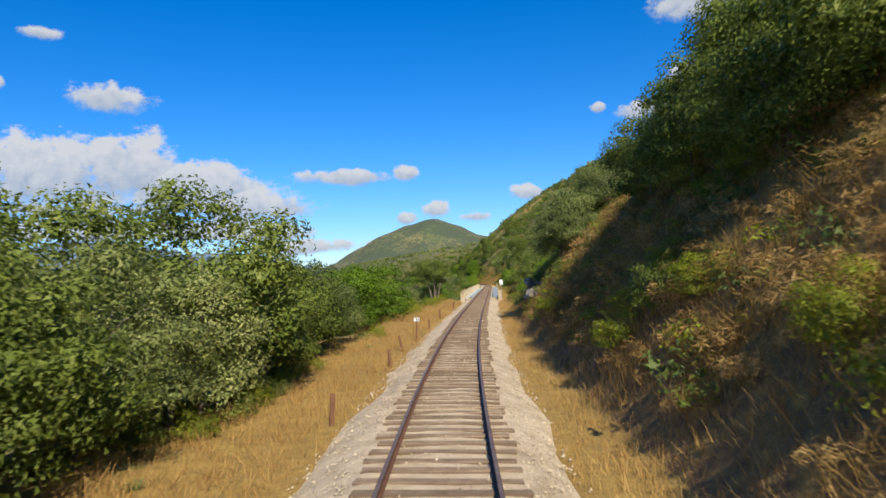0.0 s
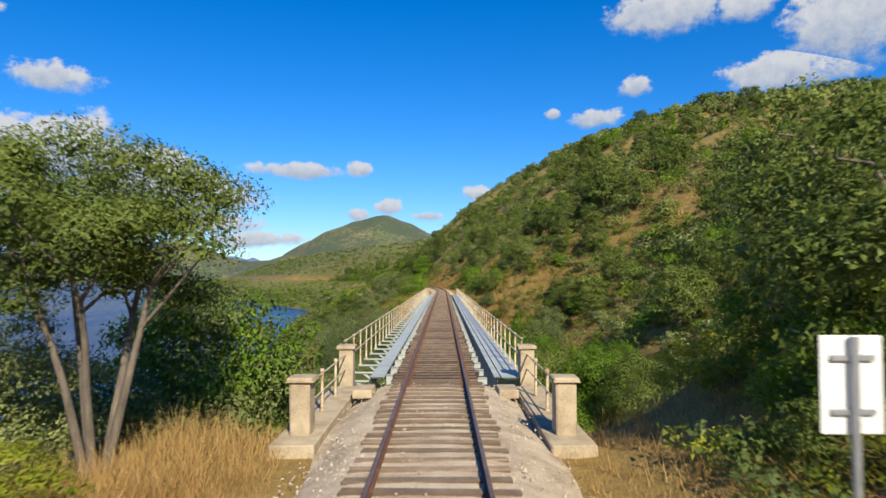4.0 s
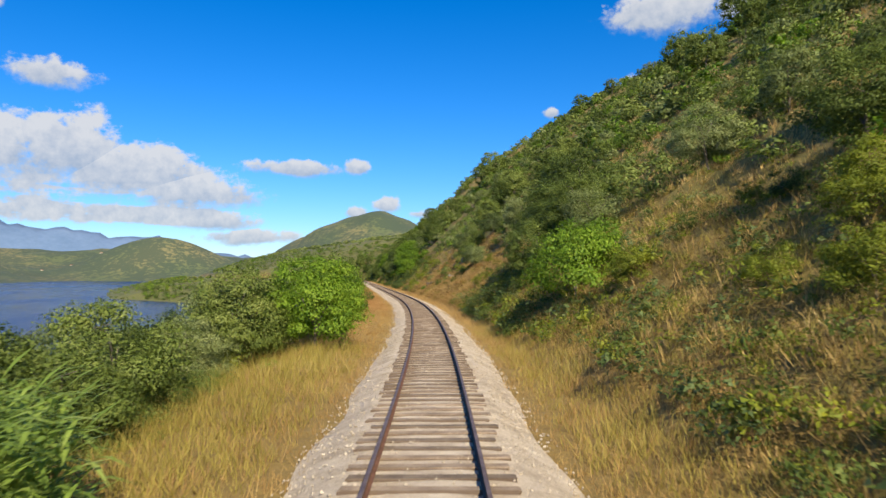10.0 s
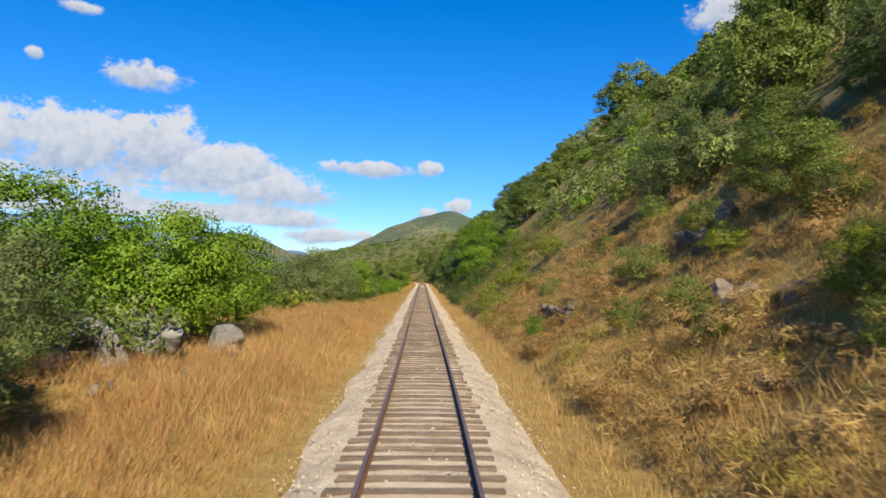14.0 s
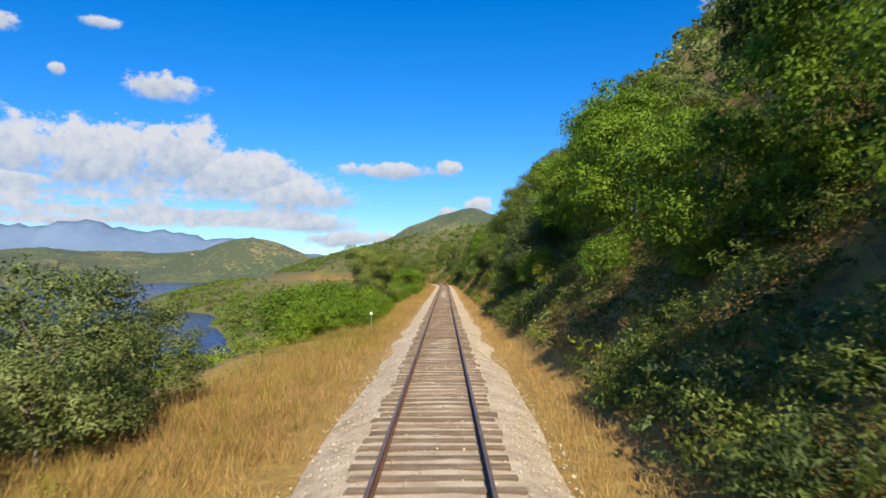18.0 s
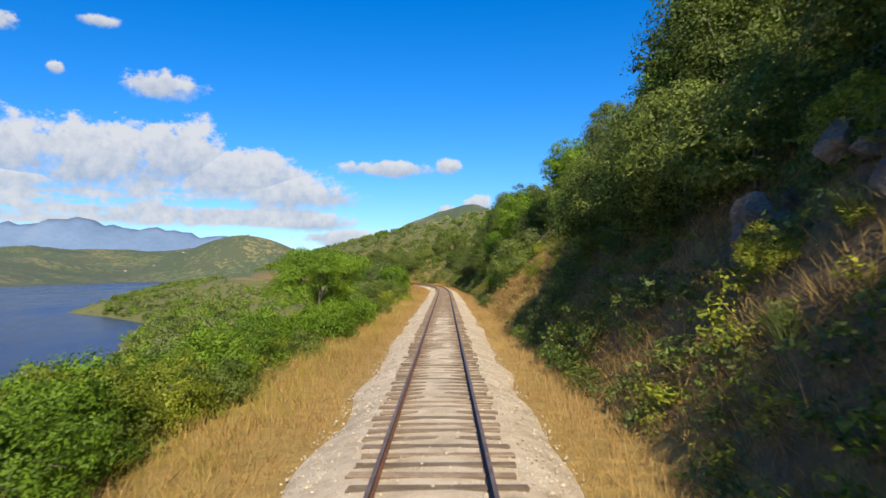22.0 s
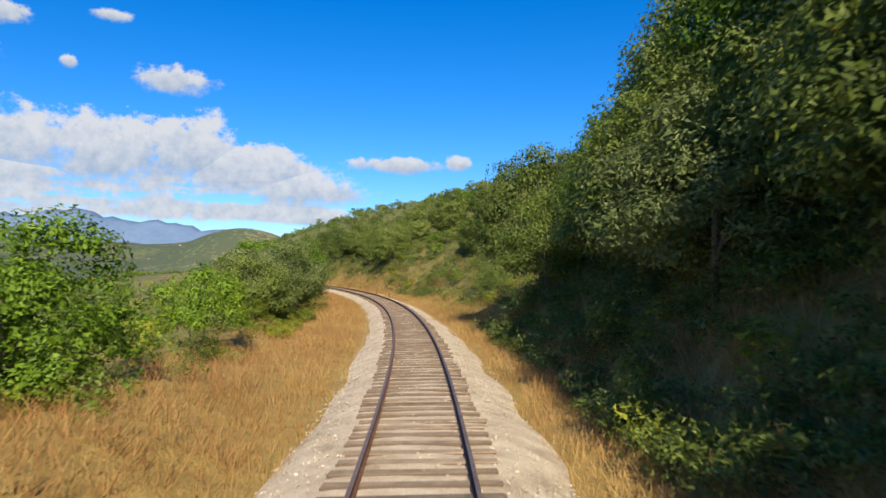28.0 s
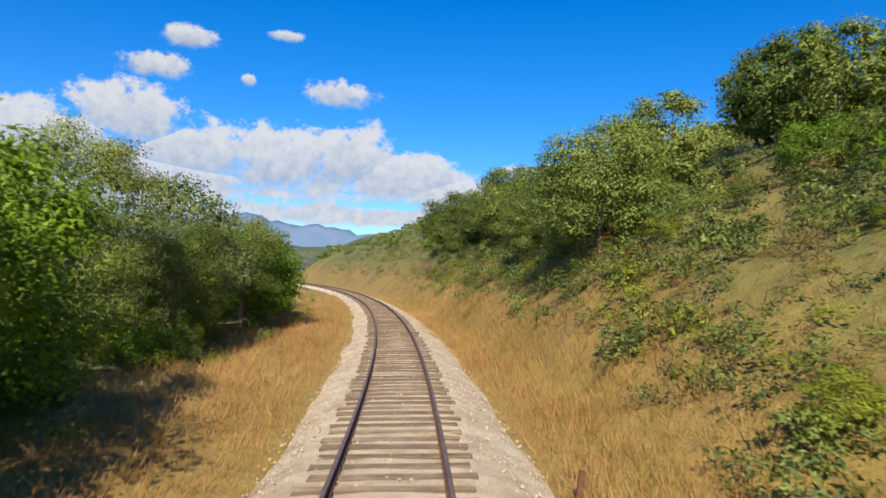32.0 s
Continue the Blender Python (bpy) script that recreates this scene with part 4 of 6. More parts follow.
def build_patterns():
    for k in range(3):
        r = np.random.RandomState(70 + k)
        thing = tagged(new("broom_shrub"), "soft feathery green broom shrub in dry grass", "shrub", "broom shrubs")
        v, f = blades(r, 480, 0.35, 1.5, 0.017, 0.75)
        piece("foliage", mesh_of("foliage", v, f, BROOM), thing)
        PROTO.setdefault("broom_shrub", []).append([thing, False])
    for k in range(2):
        r = np.random.RandomState(80 + k)
        thing = tagged(new("giant_cane"), "clump of tall pale green giant cane", "cane", "cane clumps")
        v, f = blades(r, 110, 1.3, 2.4, 0.014, 0.45)
        piece("stalk_clump", mesh_of("stalk_clump", v, f, CANE), thing)
        n = 1900
        a, q, z = r.uniform(0, 6.28, n), np.sqrt(r.rand(n)) * 1.6, r.uniform(0.2, 2.4, n)
        b = r.uniform(0, 6.28, n)
        out = np.stack([np.cos(b), np.sin(b), r.uniform(-0.3, 0.9, n)], -1) * r.uniform(0.35, 0.7, n)[:, None]
        at = np.stack([np.cos(a) * q, np.sin(a) * q, z], -1)
        side = np.stack([-np.sin(b), np.cos(b), 0 * b], -1) * 0.036
        v = np.stack([at, at + out * 0.45 + side, at + out - [0, 0, 0.12], at + out * 0.45 - side], 1)
        piece("foliage", mesh_of("foliage", v, np.arange(4 * n).reshape(-1, 4), CANE), thing)
        PROTO.setdefault("giant_cane", []).append([thing, False])


build_patterns()
# big plants that stand out on the river side: chainage, metres right of the line (negative: left), scale
RIVER_OAKS = [(8, -8.6, 0.95), (11.5, -7.9, 0.9), (15, -8.3, 1.0), (18.5, -7.7, 0.95), (22, -8.3, 1.02), (25.5, -7.8, 0.98), (29, -8.2, 0.95), (32.5, -7.7, 0.92), (36, -8.2, 0.9), (39.5, -8.0, 0.85), (43, -8.6, 0.8),
              (9, -12.5, 1.1), (14, -12.8, 1.2), (19.5, -12, 1.15), (25, -12.6, 1.2), (31, -12, 1.1), (37, -12.4, 1.05), (44, -12.5, 1.0)]
LATER_RIVER_OAKS = [(298, -8.0, 0.55), (305, -9.0, 0.6),
              (398, -8.6, 0.7), (403, -8.2, 0.7), (409, -8.6, 0.6), (372, -11, 1.1), (382, -10, 1.0), (407, -10.5, 1.0), (402, -13, 1.1), (556, -8.0, 0.55), (561, -10.5, 0.6), (566, -6.8, 0.45), (606, -12, 1.0), (660, -8.5, 1.05), (654, -10, 1.0), (711.5, -9.6, 1.3), (717.5, -8.4, 1.2), (728, -8.0, 1.1), (714, -13, 1.3), (662, -8.8, 0.85), (666, -9.5, 0.85)]
RIVER_GREENS = [(58.5, -8.0, 1.4), (61, -9.8, 1.3), (56, -10.5, 1.2), (249.5, -5.6, 0.85), (255, -6.2, 0.75), (268, -6.4, 0.8), (328, -9.8, 0.95), (330.5, -8.4, 0.8), (327, -13.8, 1.1), (324, -16.5, 1.0), (330, -13, 0.9), (392, -9.5, 1.1), 
                (577, -7.6, 1.0), (612, -9.5, 1.0), (620, -9.0, 0.9), (676, -8.6, 1.0), (681.5, -8.6, 1.1), (687.5, -9.2, 1.15), (692, -8.4, 1.2), (697, -8.2, 1.3), (704, -8.4, 1.1), (700, -12, 1.3), (686, -13, 1.2), (731, -8.5, 1.1), (738, -9, 1.1)]
HILL_TREES = [(445, 10.5, 1.2), (438, 12, 1.2), (425, 10.5, 1.3), (418, 8.5, 1.0), (432, 11.5, 1.2), (396, 7.5, 0.9), (402, 9.0, 1.0), (407, 7.5, 0.9), (540, 12.5, 0.8), (553, 15.5, 1.3), (571, 11.8, 1.45), (78, 8.2, 0.5), (84, 8.6, 0.55), (461, 11.5, 1.0), (467, 9.5, 0.9)]
HILL_OAKS = [(545.5, 7.4, 1.05), (13, 9.2, 0.9), (16.5, 8.4, 0.85), (20, 9.4, 1.0), (23.5, 8.4, 0.85), (27, 9.6, 0.95), (31, 9.0, 0.8), (24, 12, 1.1), (18, 12.5, 1.1), (97, 7.8, 1.0), (102, 9.5, 1.1), (448, 7.5, 1.0),
             (499, 7.6, 0.9), (503, 8.6, 1.0), (506, 7.4, 0.9), (493, 8.4, 0.9), (488, 9.5, 1.0), (564, 13.6, 1.25), (577, 13.2, 1.25)]
LATER_HILL_OAKS = [(600, 7.2, 1.0), (606, 8.8, 1.2), (612, 7.6, 1.1), (618, 9.5, 1.3), (624, 8.2, 1.2), (631, 8.6, 1.2), (637, 9.6, 1.2), (643, 9.8, 1.1), (696, 16, 1.0), (699, 17, 1.05), (722.5, 9.6, 0.95), (726, 11, 1.0), (732, 17, 1.0), (723.5, 19.5, 0.9), (720.5, 20, 0.8), (741, 12, 1.0), (749, 11.5, 1.1), (756, 13, 1.1), (764, 13.5, 1.1), (735, 10, 0.8), (770, 11, 1.1), (778, 12, 1.2), (700, 60, 1.4), (720, 66, 1.4), (690, 70, 1.4)]
for s, d, k in RIVER_OAKS + LATER_RIVER_OAKS:
    if s > 700:
        stand("tall_oak", s, d, k * 0.62)
        continue
    stand("olive_tree" if 380 < s < 420 or int(s) % 3 == 0 else "holm_oak", s, d, k * (1.34 if s < 24 else 0.95 if s < 48 else 1.15))
for s, d, k in RIVER_GREENS + HILL_TREES:
    stand("green_tree", s, d, k, 0.35 * k)
for s, d, k in HILL_OAKS + LATER_HILL_OAKS:
    stand("holm_oak", s, d, k * (1.25 if s > 690 else 1), (0.4 if s > 690 else 0.85) * k)


# tall evergreen oaks crowding the cut, some added to cast shade on it: from, to
for s0, s1, big in ((264, 272, 0.75), (477, 487, 0.8), (497, 509, 0.82), (592, 632, 1.0)):
    for k in range(int((s1 - s0) / 3.6) + 1):
        stand("holm_oak", s0 + 3.6 * k, (7.9, 10.6, 13.0)[k % 3], (1.15, 1.5, 1.7)[k % 3] * big, 0.5)


# leafy trees over the dark hollow before the second bend, and the bushy mound across the line from them
for s, d, k in ((434, 9.4, 1.1), (439, 9.4, 0.9)):
    stand("green_tree", s, d, k, 0.3)
stand("tall_olive", 471.5, -8.8, 0.85, 0.6)
for k in range(11):
    for d, big in ((-5.5, 0.95), (-7.6, 1.3), (-9.8, 1.6)):
        s = 434.5 + 2.0 * k + 0.3 * d % 1
        stand("green_bush" if (k + int(d)) % 4 else "yellow_bush", s, d - 0.5 * (k % 2), big * (0.8 if k < 2 else 1.0), 0.1, None, 1.1 if k < 5 else 0.95)


# stretches of bush along the line: from, to, nearest and farthest metres out, how many, least and greatest scale
def fill(kinds, rows, seed, tall=1.0):
    r = random.Random(seed)
    for s0, s1, d0, d1, count, k0, k1 in rows:
        for _ in range(count):
            q = r.random()
            stand(r.choice(kinds), r.uniform(s0, s1), d0 + (d1 - d0) * q, r.uniform(k0, k1) * (1.2 if d0 < 0 else 1.1), 0.1, None, tall * r.uniform(0.85, 1.15))


GREEN_MIX = ("green_bush", "green_bush", "yellow_bush", "scrub_oak")
OAK_MIX = ("scrub_oak", "holm_oak", "olive_tree", "olive_tree")
FAR_MIX = ("scrub_oak", "holm_oak", "olive_tree", "green_tree", "broom_shrub", "holm_oak", "broom_shrub")
LOW_MIX = ("scrub_oak", "yellow_bush", "broom_shrub", "yellow_bush", "broom_shrub", "broom_shrub")
# river side
fill(OAK_MIX, [(86, 104, -9, -18, 14, 0.6, 0.8), (-4, 48, -11, -16, 8, 0.8, 1.1), (220, 252, -7.5, -15, 26, 0.5, 0.75), (236, 262, -13, -24, 14, 0.5, 0.7), (272, 312, -7.0, -13, 26, 0.6, 0.85), (345, 412, -10, -17, 14, 0.7, 1.0), (548, 572, -7, -14, 10, 0.4, 0.6), (640, 668, -8, -14, 10, 0.7, 0.95), (704, 760, -9, -18, 16, 0.8, 1.1)], 1)
fill(GREEN_MIX, [(62, 98, -8.5, -14, 16, 0.6, 0.9), (252, 282, -5.6, -9, 12, 0.7, 1.0), (438, 459, -7.0, -11.5, 36, 1.15, 1.45), (476, 530, -5.9, -13, 66, 0.75, 1.1), (530, 552, -5.8, -13, 14, 0.5, 0.7), (566, 592, -6.5, -12, 12, 0.6, 1.0), (600, 632, -8, -14, 12, 0.8, 1.2), (668, 745, -7, -13, 22, 0.6, 0.9)], 2)
fill(LOW_MIX, [(-4, 30, -5.3, -6.3, 18, 0.3, 0.45), (28, 46, -5.2, -6.0, 6, 0.25, 0.4), (-2, 48, -6.4, -7.2, 26, 0.45, 0.65), (64, 96, -5.6, -9, 12, 0.6, 0.9), (284, 312, -4.8, -6.5, 8, 0.6, 0.9), (338, 362, -9, -13, 8, 0.9, 1.3), (526, 590, -5.0, -7.0, 20, 0.6, 1.0), (594, 645, -6.5, -10, 9, 0.4, 0.7)], 3)
fill(("holm_oak", "olive_tree", "green_tree"), [(104, 118, -6, -14, 6, 0.8, 1.1), (240, 268, -16, -28, 8, 0.7, 0.9)], 4)
fill(("yellow_bush", "yellow_bush", "broom_shrub"), [(70, 98, -7.2, -12.5, 24, 0.6, 0.85), (64, 82, -5.9, -7.5, 9, 0.5, 0.75), (588, 600, -5.5, -8, 6, 0.6, 0.9), (634, 650, -5.4, -9.0, 20, 0.4, 0.65)], 14)
# trees of the ravine, whose tops come up to the bridge deck
r_tops = random.Random(21)
RAVINE = []
for k in range(70):
    s = r_tops.uniform(113, 212)
    d = -r_tops.uniform(6.6, float(np.interp(s, (113, 134, 148, 174, 212), (9, 10, 12, 15, 16))))
    top = float(np.interp(s, (150, 172, 190, 205), (-2.6, -1.2, -1.2, -3.0))) - float(np.interp(s, (140, 180), (0.5, 0.12))) * (abs(d) - 7) + r_tops.uniform(-1.8, 0.2)
    if not (s > 186 and d > -8):
        RAVINE.append((s, d, top))
RAVINE += [(185.5, -9.4, -1.7), (189, -12, -1.6), (191.5, -9, -1.4), (194.5, -11.4, -1.3), (198, -9.4, -1.7), (201, -12, -1.8), (187, -15, -2.6), (193, -15.5, -2.2), (199, -15, -2.4)]
for s, d, top in RAVINE:
    x, y, h, _ = [float(q) for q in line(s)]
    low = float(land(np.array([x + d * math.cos(h)]), np.array([y + d * math.sin(h)]))[0])
    k0 = min((abs(d) - 3.3) / 3.5, max(0.55, (top - low) / 9.6), 1.3)
    if top - low > 2.0:
        stand(r_tops.choice(("tall_oak", "tall_olive", "tall_olive")), s, d, k0, 0, None, min(1.5, (top - low) / (9.3 * k0)))
fill(("green_bush", "green_bush", "yellow_bush"), [(436, 456, -6.3, -9.0, 16, 0.8, 1.05), (476, 514, -6.2, -9.5, 16, 0.9, 1.15)], 15)
fill(("olive_tree", "olive_tree", "scrub_oak"), [(292, 322, -8.5, -21, 40, 0.48, 0.68)], 31)
fill(("scrub_oak", "yellow_bush", "green_bush"), [(190, 218, -6.2, -9.5, 16, 0.45, 0.7)], 16)
# hill side
fill(("scrub_oak", "green_bush", "green_bush", "scrub_oak"), [(178, 203, 7.5, 18, 14, 0.5, 0.8), (150, 180, 8, 20, 7, 0.5, 0.8)], 61)
fill(LOW_MIX, [(-4, 62, 4.6, 11, 46, 0.5, 0.95), (212, 250, 6.5, 14, 24, 0.6, 1.1), (284, 350, 6.5, 14, 14, 0.6, 1.0), (350, 390, 5.2, 11, 14, 0.6, 1.1), (474, 592, 5.2, 12, 74, 0.6, 1.2), (640, 790, 7.8, 14, 46, 0.45, 0.85), (640, 800, 14, 60, 40, 0.5, 1.0)], 5)
fill(GREEN_MIX, [(64, 104, 5.6, 12, 36, 0.5, 0.85), (196, 216, 8, 24, 12, 0.5, 0.8), (384, 452, 6.5, 13, 22, 0.8, 1.2), (455, 478, 7.6, 14, 26, 0.8, 1.2), (476, 592, 7, 17, 22, 0.8, 1.2), (645, 740, 10, 30, 14, 0.7, 1.1)], 6)
fill(OAK_MIX, [(520, 578, 13, 19, 10, 0.6, 0.9), (48, 58, 7, 12, 9, 0.7, 1.0), (-4, 70, 12, 22, 14, 0.8, 1.2), (256, 276, 9, 16, 8, 0.6, 0.9), (455, 486, 10, 18, 18, 0.7, 1.0), (440, 462, 6, 9.5, 14, 0.5, 0.8), (292, 345, 14, 28, 40, 0.6, 1.0), (284, 345, 9, 14, 8, 0.5, 0.8), (345, 384, 13, 26, 8, 0.7, 1.0), (384, 452, 13, 26, 16, 0.8, 1.1)], 7)
fill(("olive_tree", "holm_oak", "yellow_bush"), [(164, 216, 7, 23, 38, 0.4, 0.75), (548, 590, 9.6, 16, 18, 0.5, 0.8), (420, 452, 12, 19, 14, 0.7, 1.0)], 17)
# the row from 578 to 600 is added to shade the stretch after it
fill(FAR_MIX, [(452, 592, 13, 28, 34, 0.8, 1.2), (578, 600, 6.6, 13, 14, 0.7, 1.0), (592, 648, 6.4, 20, 30, 0.9, 1.3), (648, 760, 20, 60, 18, 0.8, 1.2), (212, 254, 14, 40, 16, 0.7, 1.1), (112, 196, 6, 14, 32, 0.7, 1.1), (105, 260, 14, 60, 90, 0.6, 1.1), (255, 420, 28, 110, 60, 0.7, 1.2)], 8)
for s, d, k in [(319, 7.2, 0.7), (322, 7.8, 0.9), (325, 6.8, 0.8), (328, 8.4, 1.0), (316, 9.4, 0.9), (332, 9.0, 1.0), (337, 8.4, 0.8), (341, 7.4, 0.9), (313, 7.4, 0.6), (329, 11, 1.1), (336, 11.5, 1.0), (664, 9.6, 1.5), (667, 10.6, 1.6), (670, 9.8, 1.4), (673, 11.2, 1.4), (694, 9.6, 1.1), (697, 10.4, 1.2), (678, 15, 1.5)]:
    stand("scrub_oak", s, d, k, 0.15)
for s, d, k in [(439, 7.2, 1.05), (442, 8.2, 1.1)]:
    stand("olive_tree", s, d, k)
for s, d, k in [(183.5, 10.5, 0.95), (186, 9.0, 0.85), (188.5, 11.2, 0.95), (190.5, 9.4, 0.6), (192, 13, 0.85), (195, 15.5, 0.8), (180, 14, 0.9), (186, 18, 0.9), (197, 11.5, 0.6)]:
    stand("green_bush" if int(s) % 2 else "scrub_oak", s, d, k, 0.1)
for s, d, k in [(292, -7.4, 1.25), (295.5, -8.0, 1.15), (290.5, -9.4, 1.2), (250, 7.3, 1.75), (251.5, 8.4, 1.5), (550.5, 6.4, 1.2), (553, 7.6, 1.3), (556, 6.6, 1.0), (333, 5.2, 0.5), (335, 5.4, 0.4), (461, 7.4, 0.7), (463, 8.2, 0.9), (465.5, 7.6, 0.8), (468, 8.2, 0.9), (470, 7.2, 0.7), (472, 8.0, 0.9), (474, 6.8, 0.8), (476, 7.6, 0.9), (467, 9.8, 1.1), (473, 9.6, 1.1), (469, -8.8, 0.9), (472, -7.0, 0.85), (467.5, -10.5, 1.0), (475, -7.6, 1.0), (478, -7.4, 1.1)]:
    stand("green_bush", s, d, k)
for s, d, k in [(223.5, -5.4, 1.0), (225, -6.6, 1.1), (221, -7.0, 1.0), (214, 6.0, 1.1), (216.5, 7.4, 1.2), (212, 7.6, 1.1), (219, 6.6, 1.0)]:
    stand("giant_cane", s, d, k)


for row in [row for rows in PROTO.values() for row in rows if not row[1]]:
    for ob in (*row[0].children_recursive, row[0]):
        bpy.data.objects.remove(ob)


def clump_field(name, label, category, s, d, size, sorts, seed):
    """Uncountable low growth as clumps of leafy twigs; sorts: rows of leaves, leaf size, lobes, material."""
    r = np.random.RandomState(seed)
    x, y, h, _ = line(np.minimum(s, S1))
    over = np.clip(s - S1, 0, None)
    px, py = along(y + over)[1] + d * np.cos(h), y + over + d * np.sin(h)
    z = land(px, py)
    keep = z > WATER_Z + 0.6
    px, py, z, size = px[keep], py[keep], z[keep], size[keep]
    for k, (leaves, leaf, count, mat) in enumerate(sorts):
        mine = np.arange(len(px)) % len(sorts) == k
        n = int(mine.sum())
        shape = np.random.RandomState(seed * 7 + 60 + k)
        cv, cf, cn = leaf_cloud(shape, lobes_of(shape, 2.0, 1.5, 0.0, count), leaves, leaf, 0.0, 0.11 if mat in (BRACKEN, DRY, GOLD) else 0.5, 0.2, 1.5)
        a = r.uniform(0, 6.28, n)
        c, q, g = np.cos(a)[:, None], np.sin(a)[:, None], size[mine][:, None]
        tall = g * r.uniform(0.7, 1.15, n)[:, None]
        v = np.stack([px[mine][:, None] + (cv[None, :, 0] * c - cv[None, :, 1] * q) * g, py[mine][:, None] + (cv[None, :, 0] * q + cv[None, :, 1] * c) * g, z[mine][:, None] + (cv[None, :, 2] - 0.12) * tall], -1)
        f = cf[None] + len(cv) * np.arange(n)[:, None, None]
        nor = np.stack([cn[None, :, 0] * c - cn[None, :, 1] * q, cn[None, :, 0] * q + cn[None, :, 1] * c, np.broadcast_to(cn[None, :, 2], v.shape[:2])], -1)
        tagged(new(name, mesh_of(name, v, f.reshape(-1, 3), mat, True, nor)), label, category, kind="stuff")


def patchy(r, s, d, low):
    return (wave(s, d, 55, 21) + 0.6 * wave(s, d, 21, 22)) > low


def scatter():
    r = np.random.RandomState(5)
    # bushes of the hill across the ravine and above the line, near ones finer
    s = np.concatenate([r.uniform(85, 430, 1300), r.uniform(-20, 800, 1100)])
    d = 13 + 22 * r.beta(1.0, 1.0, len(s))
    keep = patchy(r, s, d, np.where((s > 85) & (s < 270), -0.3, -0.55))
    s, d = s[keep], d[keep]
    clump_field("hillside_scrub", "rounded olive-green bushes scattered over the hillside", "scrub", s, d, 0.7 + 1.3 * r.rand(len(s)) ** 2,
                [(300, 0.092, 11, OAK), (300, 0.092, 11, FAR_SCRUB), (300, 0.092, 9, OLIVE), (300, 0.092, 11, OAK), (300, 0.092, 9, BRIGHT)], 1)
    s = np.concatenate([r.uniform(85, 430, 1900), r.uniform(-20, 800, 900), r.uniform(560, 1250, 1500)])
    d = np.where(s > 800, 0, 16) + 14 + 75 * r.beta(0.95, 1.3, len(s))
    keep = patchy(r, s, d, np.where((s > 85) & (s < 300), -0.4, -0.6))
    s, d = s[keep], d[keep]
    clump_field("hillside_scrub", "rounded olive-green bushes scattered over the hillside", "scrub", s, d, 0.9 + 1.9 * r.rand(len(s)) ** 1.6,
                [(200, 0.12, 10, OAK), (200, 0.12, 10, FAR_SCRUB), (200, 0.12, 9, OLIVE), (200, 0.12, 9, OAK), (200, 0.12, 10, BRIGHT)], 9)
    s = np.concatenate([r.uniform(100, 500, 1900), r.uniform(0, 1300, 1700)])
    d = 95 + 300 * r.beta(0.8, 1.8, len(s))
    keep = patchy(r, s, d, -0.7)
    s, d = s[keep], d[keep]
    clump_field("hillside_scrub", "dark scrub on the upper slopes of the hill", "scrub", s, d, r.uniform(1.6, 3.6, len(s)),
                [(70, 0.21, 5, OAK), (70, 0.21, 5, FAR_SCRUB), (70, 0.21, 5, OLIVE)], 2)
    # river bank, the nearer part finer
    s = np.concatenate([r.uniform(60, 330, 600), r.uniform(330, 800, 800)])
    d = -(8.5 + 16 * r.beta(0.9, 1.2, len(s)))
    keep = ~((s > 100) & (s < 222)) & ~((s > 412) & (s < 432))
    s, d = s[keep], d[keep]
    clump_field("bank_scrub", "leafy green scrub down the river bank", "scrub", s, d, r.uniform(0.7, 1.5, len(s)),
                [(300, 0.075, 11, OAK), (300, 0.075, 10, BRIGHT), (300, 0.075, 11, OLIVE), (300, 0.075, 10, YELLOWISH)], 13)
    s = np.concatenate([r.uniform(60, 330, 800), r.uniform(330, 1300, 2100)])
    d = -(22 + 28 * r.beta(0.8, 1.2, len(s)) + np.where(s > 480, 100 * r.beta(0.6, 1.6, len(s)), 0))
    clump_field("bank_scrub", "green scrub and small trees down the river bank", "scrub", s, d, r.uniform(0.9, 2.3, len(s)),
                [(130, 0.13, 9, OAK), (130, 0.13, 8, BRIGHT), (130, 0.13, 9, OLIVE), (130, 0.13, 8, FAR_SCRUB), (130, 0.13, 8, YELLOWISH)], 3)
    # dark evergreen growth that fills the shady foot of the cut
    s = np.concatenate([r.uniform(262, 280, 130), r.uniform(380, 408, 330), r.uniform(430, 453, 260), r.uniform(494, 516, 170), r.uniform(543, 549, 60), r.uniform(588, 640, 360)])
    d = 4.1 + 6.8 * r.beta(0.9, 1.2, len(s))
    clump_field("slope_scrub", "dark evergreen scrub filling the shady foot of the cut", "scrub", s, d, r.uniform(0.5, 1.1, len(s)),
                [(330, 0.06, 11, OAK), (330, 0.06, 11, BROOM), (330, 0.06, 11, OAK)], 33)
    s = r.uniform(406, 431, 260)
    d = 5.4 + 6.5 * r.beta(0.9, 1.1, len(s))
    clump_field("slope_scrub", "dark bushes and brown bracken on the shaded slope", "scrub", s, d, r.uniform(0.4, 0.9, len(s)),
                [(260, 0.065, 10, OAK), (220, 0.1, 8, BRACKEN), (260, 0.065, 10, BROOM), (260, 0.065, 10, OAK)], 47)
    # golden and green tussocks between the bushes above the ravine
    s = r.uniform(104, 262, 5600)
    d = 6 + 62 * r.beta(0.9, 1.3, len(s))
    clump_field("slope_grass", "golden and green tussocks between the hillside bushes", "scrub", s, d, 0.3 + 0.5 * r.rand(len(s)) ** 1.5,
                [(70, 0.14, 6, GOLD), (70, 0.14, 6, DRY), (80, 0.1, 6, YELLOWISH), (70, 0.14, 6, BRACKEN), (70, 0.14, 6, DRY), (70, 0.14, 6, GOLD)], 41)
    s = r.uniform(150, 228, 1500)
    d = 5.5 + 30 * r.beta(0.9, 1.2, len(s))
